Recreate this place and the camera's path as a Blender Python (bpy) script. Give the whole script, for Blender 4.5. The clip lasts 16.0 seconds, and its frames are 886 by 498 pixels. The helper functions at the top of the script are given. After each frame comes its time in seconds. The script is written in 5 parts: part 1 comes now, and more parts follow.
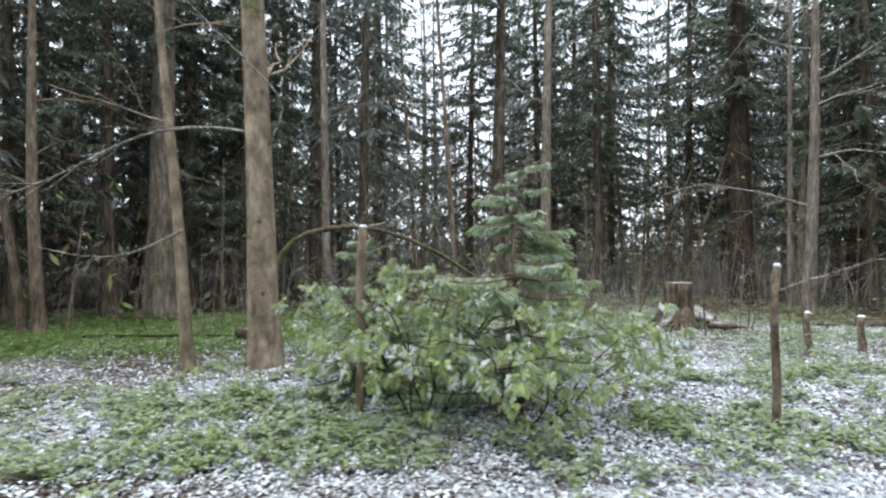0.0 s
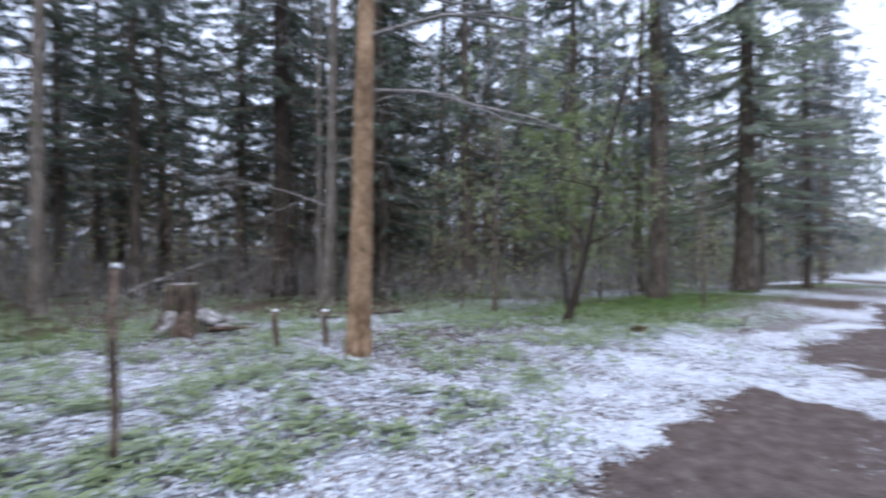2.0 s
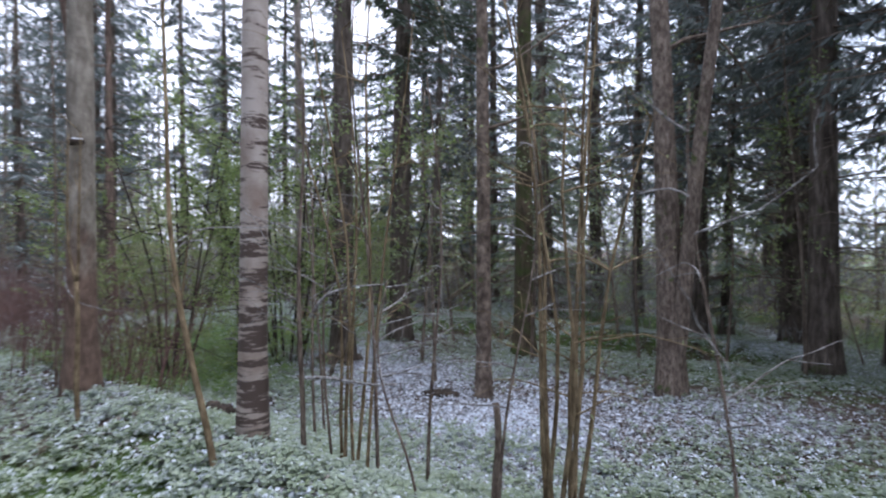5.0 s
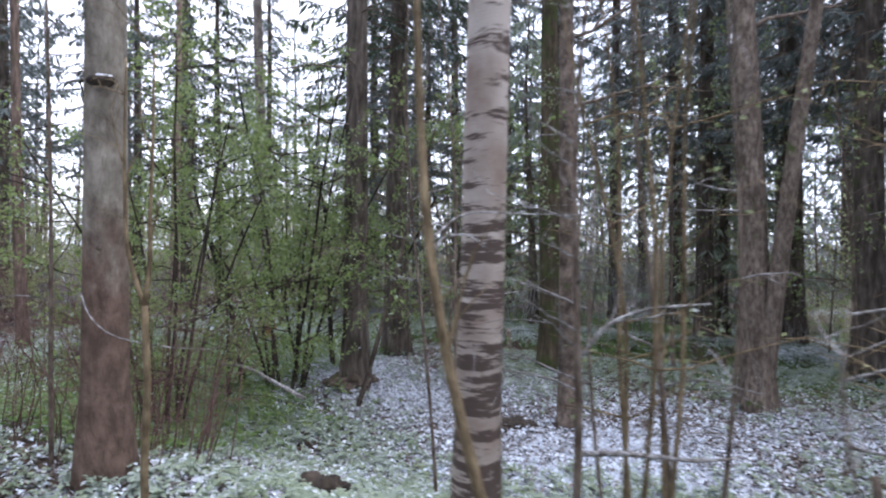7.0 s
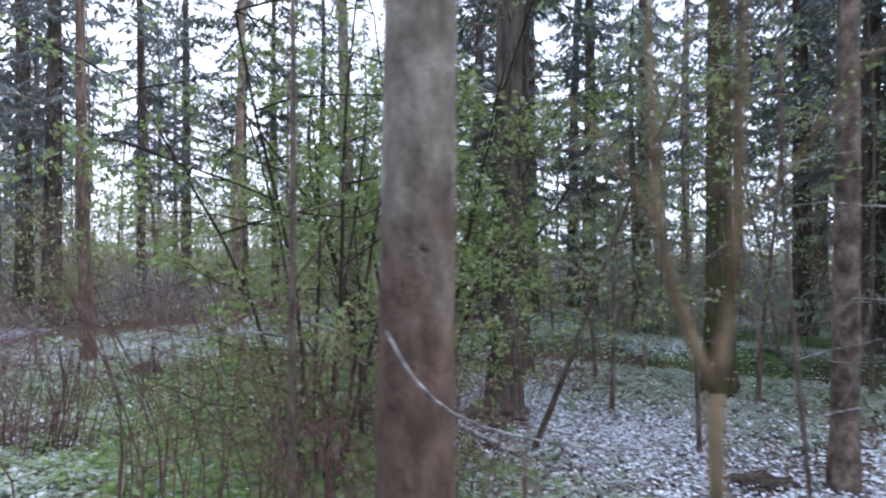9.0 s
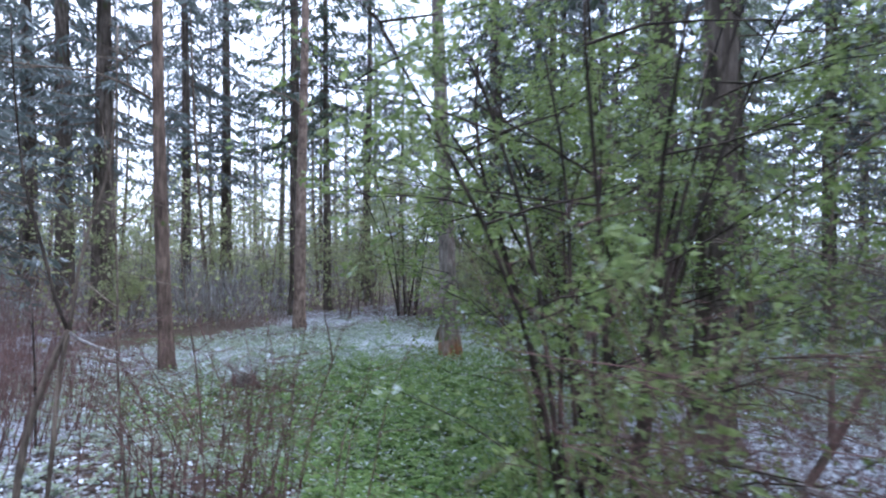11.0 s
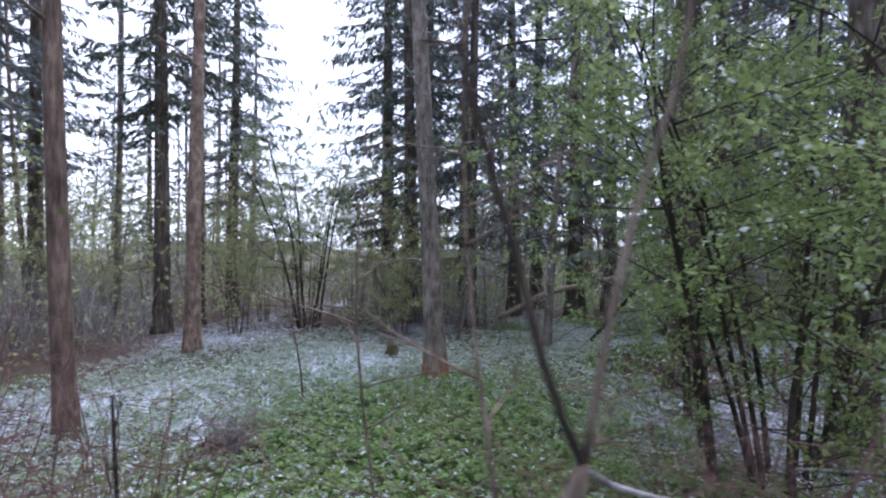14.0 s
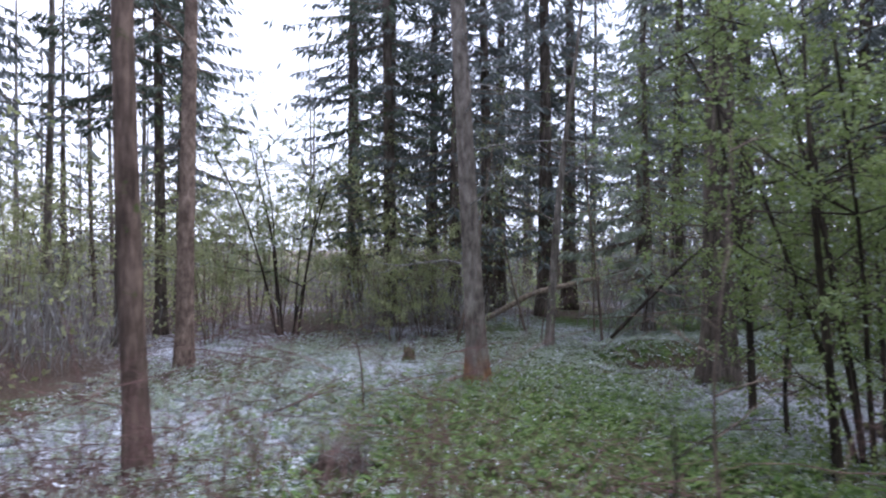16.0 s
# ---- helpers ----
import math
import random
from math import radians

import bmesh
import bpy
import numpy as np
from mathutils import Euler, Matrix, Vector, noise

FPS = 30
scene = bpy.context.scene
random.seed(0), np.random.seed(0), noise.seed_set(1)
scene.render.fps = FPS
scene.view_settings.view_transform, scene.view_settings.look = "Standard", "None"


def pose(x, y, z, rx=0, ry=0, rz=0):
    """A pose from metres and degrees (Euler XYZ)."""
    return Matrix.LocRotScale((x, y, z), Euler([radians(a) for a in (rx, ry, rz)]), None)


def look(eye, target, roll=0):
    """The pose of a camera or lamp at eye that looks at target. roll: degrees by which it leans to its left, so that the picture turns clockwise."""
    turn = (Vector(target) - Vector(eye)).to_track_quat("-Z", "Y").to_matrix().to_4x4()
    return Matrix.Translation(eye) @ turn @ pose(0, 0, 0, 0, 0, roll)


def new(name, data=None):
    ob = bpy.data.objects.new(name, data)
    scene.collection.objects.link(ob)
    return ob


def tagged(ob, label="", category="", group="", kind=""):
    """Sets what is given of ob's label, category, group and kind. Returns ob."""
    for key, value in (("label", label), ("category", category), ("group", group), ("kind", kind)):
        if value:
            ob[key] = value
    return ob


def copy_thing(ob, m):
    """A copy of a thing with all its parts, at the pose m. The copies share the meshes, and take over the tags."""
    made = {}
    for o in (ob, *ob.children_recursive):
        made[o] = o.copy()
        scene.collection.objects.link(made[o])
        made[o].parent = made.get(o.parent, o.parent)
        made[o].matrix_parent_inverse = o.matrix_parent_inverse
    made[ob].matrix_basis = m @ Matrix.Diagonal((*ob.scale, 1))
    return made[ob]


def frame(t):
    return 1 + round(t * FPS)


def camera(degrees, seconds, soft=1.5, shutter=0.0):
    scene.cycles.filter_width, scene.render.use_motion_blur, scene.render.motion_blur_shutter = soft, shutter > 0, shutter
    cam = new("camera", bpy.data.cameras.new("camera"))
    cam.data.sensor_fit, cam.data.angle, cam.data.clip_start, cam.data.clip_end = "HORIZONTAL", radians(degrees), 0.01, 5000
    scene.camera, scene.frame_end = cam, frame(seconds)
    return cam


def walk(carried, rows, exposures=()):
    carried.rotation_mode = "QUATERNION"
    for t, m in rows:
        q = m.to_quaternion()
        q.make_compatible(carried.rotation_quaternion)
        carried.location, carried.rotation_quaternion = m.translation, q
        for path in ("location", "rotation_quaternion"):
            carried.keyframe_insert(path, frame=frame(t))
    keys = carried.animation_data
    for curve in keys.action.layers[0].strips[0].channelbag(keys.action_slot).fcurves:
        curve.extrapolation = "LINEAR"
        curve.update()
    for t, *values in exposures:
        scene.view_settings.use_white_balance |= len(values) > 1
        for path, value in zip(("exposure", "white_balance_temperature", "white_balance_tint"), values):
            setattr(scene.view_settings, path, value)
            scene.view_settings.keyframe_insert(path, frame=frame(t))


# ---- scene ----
# camera and its walk: seconds, x, y, z, heading, tilt, roll
cam = camera(78.0, 16.0, soft=2.1, shutter=0.5)
PATH = [
    (0, 0.000, 0.000, 1.594, 0.00, 0.04, -0.02),
    (0.5, 0.405, 0.112, 1.601, -0.73, -0.04, 0.03),
    (1, 0.929, 0.185, 1.574, -5.51, -0.17, 0.11),
    (1.5, 1.607, 0.256, 1.587, -20.45, -0.17, 0.16),
    (2, 2.200, 0.360, 1.582, -39.48, -0.18, 0.12),
    (2.5, 2.745, 0.512, 1.591, -51.92, -0.14, 0.05),
    (3, 3.329, 0.638, 1.593, -70.15, -0.05, 0.17),
    (3.5, 3.895, 0.762, 1.604, -92.40, 0.11, 0.11),
    (4, 4.375, 0.937, 1.616, -114.37, 0.04, 0.02),
    (4.5, 4.946, 1.043, 1.601, -130.73, 0.01, -0.10),
    (6.8, 7.813, 1.182, 1.606, -150.56, 0.02, 0.21),
    (7, 8.053, 1.146, 1.599, -150.80, 0.06, 0.11),
    (7.5, 8.585, 0.942, 1.591, -150.76, -0.04, 0.00),
    (8, 9.241, 0.835, 1.599, -150.10, -0.23, -0.09),
    (8.5, 9.815, 0.784, 1.608, -149.05, -0.18, -0.02),
    (9, 10.417, 0.723, 1.602, -148.86, 0.07, -0.06),
    (9.5, 10.929, 0.699, 1.597, -149.46, 0.26, -0.20),
    (10, 11.507, 0.751, 1.609, -149.26, 0.11, 0.11),
    (10.2, 11.741, 0.761, 1.588, -148.44, -0.13, -0.03),
    (12.5, 14.407, 0.576, 1.595, -149.50, -0.05, 0.09),
    (13, 14.955, 0.496, 1.594, -155.22, -0.08, 0.00),
    (13.5, 15.489, 0.477, 1.601, -162.78, -0.05, -0.07),
    (14, 16.077, 0.445, 1.594, -168.73, -0.08, -0.08),
    (14.5, 16.589, 0.440, 1.598, -171.19, 0.02, -0.07),
    (15, 17.076, 0.428, 1.607, -175.00, 0.10, 0.02),
    (15.5, 17.619, 0.473, 1.611, -178.79, 0.19, 0.04),
    (16, 18.265, 0.506, 1.610, -179.05, -0.02, 0.07),
]
# the clip's own exposure and white balance: seconds, stops, kelvin, tint
LIGHT = [(0.0, 1.6, 6500, 6), (1.0, 1.65, 6150, 10), (1.5, 1.55, 5900, 14), (2.0, 1.28, 5750, 15), (3.0, 0.85, 5700, 18), (3.5, 0.7, 5700, 19), (4.0, 0.78, 5750, 18), (4.5, 1.15, 5800, 15), (7.0, 1.78, 5900, 16), (9.0, 1.8, 5650, 15), (10.0, 2.0, 5300, 13), (12.5, 1.62, 5350, 17), (14.5, 1.7, 5700, 20), (16.0, 1.7, 5800, 20)]
walk(cam, [(t, pose(x, y, z, 90 + p, r, a)) for t, x, y, z, a, p, r in PATH], LIGHT)

# overcast daylight
world = bpy.data.worlds.new("overcast_sky")
scene.world = world
world.use_nodes = True
wn = world.node_tree
sky = wn.nodes.new("ShaderNodeTexSky")
sky.sky_type = "NISHITA"
sky.sun_disc = False
sky.sun_elevation = radians(48)
sky.sun_rotation = radians(120)
sky.dust_density = 4.0
veil = wn.nodes.new("ShaderNodeMix")
veil.data_type = "RGBA"
veil.inputs[0].default_value = 0.75
veil.inputs[7].default_value = (7.6, 8.2, 9.4, 1)
wn.links.new(sky.outputs[0], veil.inputs[6])
wn.links.new(veil.outputs[2], wn.nodes["Background"].inputs[0])
wn.nodes["Background"].inputs[1].default_value = 0.085
sun_data = bpy.data.lights.new("sun", "SUN")
sun_data.energy = 1.5
sun_data.angle = radians(70)
sun_data.color = (1.0, 0.97, 0.93)
sun = new("sun", sun_data)
sun.matrix_world = look((0, 0, 30), (12, 7, 0))


# ---- materials ----
def material(name, rough=0.85):
    m = bpy.data.materials.new(name)
    m.use_nodes = True
    n = m.node_tree
    b = n.nodes["Principled BSDF"]
    b.inputs["Roughness"].default_value = rough
    b.inputs["Specular IOR Level"].default_value = 0.25
    return m, n, b


def tex(n, kind, scale, detail=5.0, stretch=None, rough=0.6):
    t = n.nodes.new(kind)
    t.inputs["Scale"].default_value = scale
    if kind == "ShaderNodeTexNoise":
        t.inputs["Detail"].default_value = detail
        t.inputs["Roughness"].default_value = rough
    co = n.nodes.new("ShaderNodeTexCoord")
    if stretch:
        mp = n.nodes.new("ShaderNodeMapping")
        mp.inputs["Scale"].default_value = stretch
        n.links.new(co.outputs["Object"], mp.inputs[0])
        n.links.new(mp.outputs[0], t.inputs["Vector"])
    else:
        n.links.new(co.outputs["Object"], t.inputs["Vector"])
    return t


def ramp(n, src, stops):
    r = n.nodes.new("ShaderNodeValToRGB")
    e = r.color_ramp.elements
    while len(e) < len(stops):
        e.new(0.5)
    for el, (p, c) in zip(e, stops):
        el.position = p
        el.color = (*c, 1) if len(c) == 3 else c
    n.links.new(src, r.inputs[0])
    return r.outputs[0]


def mix(n, fac, a, b):
    m = n.nodes.new("ShaderNodeMix")
    m.data_type = "RGBA"
    for sock, v in ((m.inputs[0], fac), (m.inputs[6], a), (m.inputs[7], b)):
        if isinstance(v, (int, float)):
            sock.default_value = v
        elif isinstance(v, tuple):
            sock.default_value = (*v, 1)
        else:
            n.links.new(v, sock)
    return m.outputs[2]


def bump(n, b, src, strength, dist=0.02):
    u = n.nodes.new("ShaderNodeBump")
    u.inputs["Strength"].default_value = strength
    u.inputs["Distance"].default_value = dist
    n.links.new(src, u.inputs["Height"])
    n.links.new(u.outputs[0], b.inputs["Normal"])


def bark(name, dark, light, fine=18.0, moss=0.0, stretch=(1, 1, 0.18), rough=0.9, foot=None):
    m, n, b = material(name, rough)
    g = tex(n, "ShaderNodeTexNoise", fine, 8, stretch)
    big = tex(n, "ShaderNodeTexNoise", 3.2, 8, (1, 1, 0.6), 0.7)
    c = ramp(n, g.outputs[0], [(0.36, dark), (0.52, tuple((a + q) / 2 for a, q in zip(dark, light))), (0.64, light)])
    blot = ramp(n, big.outputs[0], [(0.3, (0.4, 0.38, 0.36)), (0.5, (0.85, 0.84, 0.82)), (0.68, (1.25, 1.24, 1.22))])
    mul = n.nodes.new("ShaderNodeMix")
    mul.data_type, mul.blend_type = "RGBA", "MULTIPLY"
    mul.inputs[0].default_value = 1.0
    n.links.new(c, mul.inputs[6])
    n.links.new(blot, mul.inputs[7])
    out = mul.outputs[2]
    if moss:
        k = tex(n, "ShaderNodeTexNoise", 3.5, 6)
        f = ramp(n, k.outputs[0], [(0.62 - 0.2 * moss, (0, 0, 0)), (0.7, (1, 1, 1))])
        out = mix(n, f, out, (0.07, 0.1, 0.025))
    if foot:
        # older, darker bark up to a ragged line above the ground
        place = n.nodes.new("ShaderNodeTexCoord")
        xyz = n.nodes.new("ShaderNodeSeparateXYZ")
        n.links.new(place.outputs["Object"], xyz.inputs[0])
        edge = n.nodes.new("ShaderNodeMath")
        edge.operation = "MULTIPLY_ADD"
        edge.inputs[1].default_value = 1.6
        n.links.new(big.outputs[0], edge.inputs[0])
        n.links.new(xyz.outputs[2], edge.inputs[2])
        span = n.nodes.new("ShaderNodeMapRange")
        for i, v in ((1, foot[1] + 0.6), (2, foot[1] + 1.0), (3, 0.92), (4, 0.0)):
            span.inputs[i].default_value = v
        n.links.new(edge.outputs[0], span.inputs[0])
        old = ramp(n, g.outputs[0], [(0.36, tuple(0.5 * q for q in foot[0])), (0.62, foot[0])])
        out = mix(n, span.outputs[0], out, old)
    n.links.new(out, b.inputs["Base Color"])
    bump(n, b, g.outputs[0], 0.9, 0.03)
    return m


def leafy(name, tones, snow=0.0, rough=0.6, glow=0.25, dust_lift=0.0):
    """Leaves or needles: the tone changes from piece to piece, a share of them carries snow, and a pale mix stands for
    fine wet snow on the rest and for light and haze in the dark wood.
    """
    m, n, b = material(name, rough)
    geo = n.nodes.new("ShaderNodeNewGeometry")
    step = 1.0 / max(1, len(tones) - 1)
    col = ramp(n, geo.outputs["Random Per Island"], [(i * step, c) for i, c in enumerate(tones)])
    if snow:
        k = tex(n, "ShaderNodeTexNoise", 9.0, 4)
        add = n.nodes.new("ShaderNodeMath")
        add.operation = "MULTIPLY_ADD"
        add.inputs[1].default_value = 0.35
        frac = n.nodes.new("ShaderNodeMath")
        frac.operation = "FRACT"
        mul = n.nodes.new("ShaderNodeMath")
        mul.operation = "MULTIPLY"
        mul.inputs[1].default_value = 37.3
        n.links.new(geo.outputs["Random Per Island"], mul.inputs[0])
        n.links.new(mul.outputs[0], frac.inputs[0])
        n.links.new(frac.outputs[0], add.inputs[0])
        n.links.new(k.outputs[0], add.inputs[2])
        cut = 1.0 - snow * 0.65
        f = ramp(n, add.outputs[0], [(max(0.0, cut - 0.12), (0, 0, 0)), (min(1.0, cut + 0.06), (1, 1, 1))])
        col = mix(n, f, col, (0.68, 0.73, 0.81))
    # pale mix: fine wet snow, and a painted lift of the wood's dark interior
    if dust_lift:
        fall = tex(n, "ShaderNodeTexNoise", 2.6, 4)
        col = mix(n, ramp(n, fall.outputs[0], [(0.3, (0.35 * dust_lift,) * 3), (0.7, (1.5 * dust_lift,) * 3)]), col, (0.62, 0.67, 0.72))
    n.links.new(col, b.inputs["Base Color"])
    tr = n.nodes.new("ShaderNodeBsdfTranslucent")
    n.links.new(col, tr.inputs["Color"])
    mx = n.nodes.new("ShaderNodeMixShader")
    mx.inputs[0].default_value = glow
    n.links.new(b.outputs[0], mx.inputs[1])
    n.links.new(tr.outputs[0], mx.inputs[2])
    n.links.new(mx.outputs[0], n.nodes["Material Output"].inputs[0])
    return m


BARK_SPRUCE = bark("spruce_bark", (0.06, 0.047, 0.038), (0.2, 0.165, 0.14), 14, 0.15)
BARK_GREY = bark("grey_bark", (0.12, 0.1, 0.085), (0.3, 0.265, 0.235), 16, 0.1)
BARK_ALDER = bark("smooth_alder_bark", (0.17, 0.14, 0.105), (0.37, 0.31, 0.245), 9, 0.12, (1, 1, 0.5))
BARK_TAN = bark("tan_pine_bark", (0.24, 0.155, 0.09), (0.46, 0.325, 0.215), 12, 0.0, (1, 1, 0.6))
BARK_PINE = bark("reddish_pine_bark", (0.085, 0.06, 0.049), (0.25, 0.18, 0.145), 13, 0.05)
BARK_ROUGH = bark("rough_brown_bark", (0.08, 0.058, 0.047), (0.3, 0.235, 0.19), 11, 0.1, (1, 1, 0.8))
BARK_STUMP = bark("dark_stump_wood", (0.04, 0.03, 0.025), (0.2, 0.155, 0.125), 12, 0.25)
BARK_MAPLE = bark("brown_maple_bark", (0.11, 0.08, 0.065), (0.31, 0.25, 0.205), 26, 0.08, (1, 1, 0.4))
BARK_TWIG = bark("twig_bark", (0.11, 0.085, 0.068), (0.27, 0.215, 0.175), 20, 0.0)
BARK_OLD_MAPLE = bark("old_maple_bark", (0.2, 0.175, 0.145), (0.36, 0.325, 0.275), 15, 0.0, (1, 1, 0.6), foot=((0.17, 0.11, 0.083), 1.35))
BARK_PINK = bark("pinkish_pine_bark", (0.15, 0.105, 0.085), (0.36, 0.27, 0.22), 12, 0.0, (1, 1, 0.6))
BARK_SLIM_PINE = bark("grey_pine_bark", (0.14, 0.115, 0.1), (0.34, 0.3, 0.265), 13, 0.0, (1, 1, 0.4), foot=((0.33, 0.16, 0.07), 0.3))
BARK_HAZEL = bark("yellow_brown_stem", (0.13, 0.095, 0.055), (0.34, 0.26, 0.16), 18, 0.0, (1, 1, 0.5))
BARK_ROOT = bark("snow_lined_root", (0.05, 0.038, 0.032), (0.62, 0.62, 0.64), 7, 0.0, (1, 1, 1))
BARK_ROT = bark("red_rotten_wood", (0.05, 0.034, 0.027), (0.17, 0.12, 0.095), 14, 0.0, (1, 1, 1))
BARK_DARK = bark("wet_dark_bark", (0.025, 0.02, 0.017), (0.09, 0.07, 0.055), 16, 0.0)
BARK_RED = bark("red_brown_twig", (0.1, 0.055, 0.05), (0.24, 0.15, 0.135), 20, 0.0)
BARK_FROST = bark("snow_dusted_twig", (0.11, 0.088, 0.075), (0.52, 0.52, 0.53), 34, 0.0, (1, 1, 1))
BARK_MOSSY = bark("mossy_bark", (0.06, 0.045, 0.03), (0.17, 0.13, 0.09), 12, 0.9)

# birch: white skin with dark cross bars that grow denser towards the foot
BARK_BIRCH, n, b = material("birch_bark", 0.75)
bars = tex(n, "ShaderNodeTexNoise", 4.0, 9, (0.7, 0.7, 4.6), 0.68)
patch = tex(n, "ShaderNodeTexNoise", 2.4, 5)
co = n.nodes.new("ShaderNodeTexCoord")
sep = n.nodes.new("ShaderNodeSeparateXYZ")
n.links.new(co.outputs["Object"], sep.inputs[0])
low = n.nodes.new("ShaderNodeMapRange")
for i, v in ((1, 0.9), (2, 2.3), (3, 0.125), (4, 0.0)):
    low.inputs[i].default_value = v
n.links.new(sep.outputs[2], low.inputs[0])
sumn = n.nodes.new("ShaderNodeMath")
n.links.new(bars.outputs[0], sumn.inputs[0])
n.links.new(low.outputs[0], sumn.inputs[1])
sum2 = n.nodes.new("ShaderNodeMath")
sum2.operation = "MULTIPLY_ADD"
sum2.inputs[1].default_value = 0.25
n.links.new(patch.outputs[0], sum2.inputs[0])
n.links.new(sumn.outputs[0], sum2.inputs[2])
f = ramp(n, sum2.outputs[0], [(0.695, (0, 0, 0)), (0.745, (1, 1, 1))])
skin = ramp(n, patch.outputs[0], [(0.32, (0.25, 0.185, 0.15)), (0.58, (0.48, 0.42, 0.375))])
n.links.new(mix(n, f, skin, (0.09, 0.065, 0.055)), b.inputs["Base Color"])
bump(n, b, sum2.outputs[0], 0.6, 0.01)

NEEDLES = leafy("spruce_needles", [(0.035, 0.055, 0.03), (0.06, 0.085, 0.045), (0.09, 0.115, 0.065)], 0.1, 0.6, 0.35, 0.06)
# farther spruces: paler and greyer than NEEDLES, with distance haze put into the colour
NEEDLES_HAZED = leafy("hazed_needles", [(0.05, 0.07, 0.052), (0.1, 0.12, 0.095)], 0.1, 0.6, 0.4, 0.15)
NEEDLES_YOUNG = leafy("young_spruce_needles", [(0.17, 0.26, 0.07), (0.26, 0.35, 0.12), (0.36, 0.44, 0.2)], 0.24, 0.55, 0.5, 0.22)
NEEDLES_PALE = leafy("pale_snowy_needles", [(0.14, 0.19, 0.09), (0.2, 0.25, 0.13), (0.27, 0.31, 0.19)], 0.08, 0.6, 0.5, 0.2)
LEAF_SHRUB = leafy("snowy_shrub_leaf", [(0.2, 0.28, 0.06), (0.3, 0.38, 0.1), (0.42, 0.49, 0.2)], 0.26, 0.5, 0.5, 0.15)
LEAF_HAZEL = leafy("fresh_hazel_leaf", [(0.125, 0.19, 0.03), (0.2, 0.27, 0.055), (0.27, 0.33, 0.11)], 0.06, 0.5, 0.5, 0.08)
LEAF_PALE = leafy("pale_spring_leaf", [(0.18, 0.24, 0.07), (0.26, 0.32, 0.12), (0.34, 0.38, 0.2)], 0.08, 0.55, 0.5, 0.08)
LEAF_BUD = leafy("yellow_green_bud", [(0.24, 0.28, 0.09), (0.33, 0.36, 0.13), (0.4, 0.41, 0.22)], 0.0, 0.6, 0.5, 0.1)
PLANT = leafy("ground_plant_leaf", [(0.12, 0.18, 0.035), (0.19, 0.26, 0.06), (0.26, 0.33, 0.11)], 0.16, 0.55, 0.3, 0.18)
PLANT_SNOWY = leafy("snow_dusted_plant_leaf", [(0.09, 0.135, 0.035), (0.15, 0.205, 0.065), (0.22, 0.275, 0.11)], 0.16, 0.6, 0.25, 0.28)
PLANT_LUSH = leafy("lush_green_leaf", [(0.07, 0.14, 0.022), (0.13, 0.21, 0.04), (0.19, 0.27, 0.075)], 0.05, 0.55, 0.3, 0.03)
LITTER = leafy("snowy_dead_leaf", [(0.045, 0.03, 0.022), (0.1, 0.065, 0.045), (0.17, 0.115, 0.08)], 0.5, 0.8, 0.05, 0.16)

SNOWCAP, n, b = material("snow_cap", 0.7)
k = tex(n, "ShaderNodeTexNoise", 25, 5)
n.links.new(ramp(n, k.outputs[0], [(0.3, (0.66, 0.69, 0.74)), (0.7, (0.84, 0.86, 0.9))]), b.inputs["Base Color"])
bump(n, b, k.outputs[0], 0.6, 0.02)

CUTWOOD = bark("weathered_cut_wood", (0.2, 0.15, 0.11), (0.46, 0.38, 0.3), 22, 0.0, (1, 1, 1))
ROCK = bark("dark_rock", (0.03, 0.028, 0.028), (0.12, 0.11, 0.105), 6, 0.2, (1, 1, 1))

# forest floor: soil and leaf mould, snow, moss, and the trodden path
FLOOR, n, b = material("forest_floor", 0.92)
attrs = {}
for key in ("dirt", "snow", "green"):
    at = n.nodes.new("ShaderNodeAttribute")
    at.attribute_name = key
    attrs[key] = at.outputs["Fac"]
fine = tex(n, "ShaderNodeTexNoise", 22, 8)
mid = tex(n, "ShaderNodeTexNoise", 5.5, 8)
crumb = tex(n, "ShaderNodeTexVoronoi", 26)
soil = ramp(n, fine.outputs[0], [(0.3, (0.03, 0.022, 0.017)), (0.5, (0.085, 0.06, 0.045)), (0.72, (0.17, 0.125, 0.095))])
grass = ramp(n, fine.outputs[0], [(0.3, (0.03, 0.05, 0.012)), (0.55, (0.08, 0.13, 0.03)), (0.75, (0.14, 0.2, 0.06))])
trod = ramp(n, mid.outputs[0], [(0.3, (0.06, 0.046, 0.042)), (0.5, (0.1, 0.078, 0.072)), (0.72, (0.15, 0.125, 0.118))])
gsum = n.nodes.new("ShaderNodeMath")
n.links.new(attrs["green"], gsum.inputs[0])
n.links.new(mid.outputs[0], gsum.inputs[1])
gf = ramp(n, gsum.outputs[0], [(0.8, (0, 0, 0)), (0.98, (1, 1, 1))])
base = mix(n, gf, soil, grass)
base = mix(n, attrs["dirt"], base, trod)
smix = n.nodes.new("ShaderNodeMath")
smix.operation = "MULTIPLY_ADD"
smix.inputs[1].default_value = 0.75
n.links.new(fine.outputs[0], smix.inputs[0])
n.links.new(attrs["snow"], smix.inputs[2])
ssum = n.nodes.new("ShaderNodeMath")
ssum.operation = "MULTIPLY_ADD"
ssum.inputs[1].default_value = 0.45
n.links.new(mid.outputs[0], ssum.inputs[0])
n.links.new(smix.outputs[0], ssum.inputs[2])
sdrop = n.nodes.new("ShaderNodeMath")
sdrop.operation = "SUBTRACT"
sdrop.inputs[1].default_value = 0.5
n.links.new(ssum.outputs[0], sdrop.inputs[0])
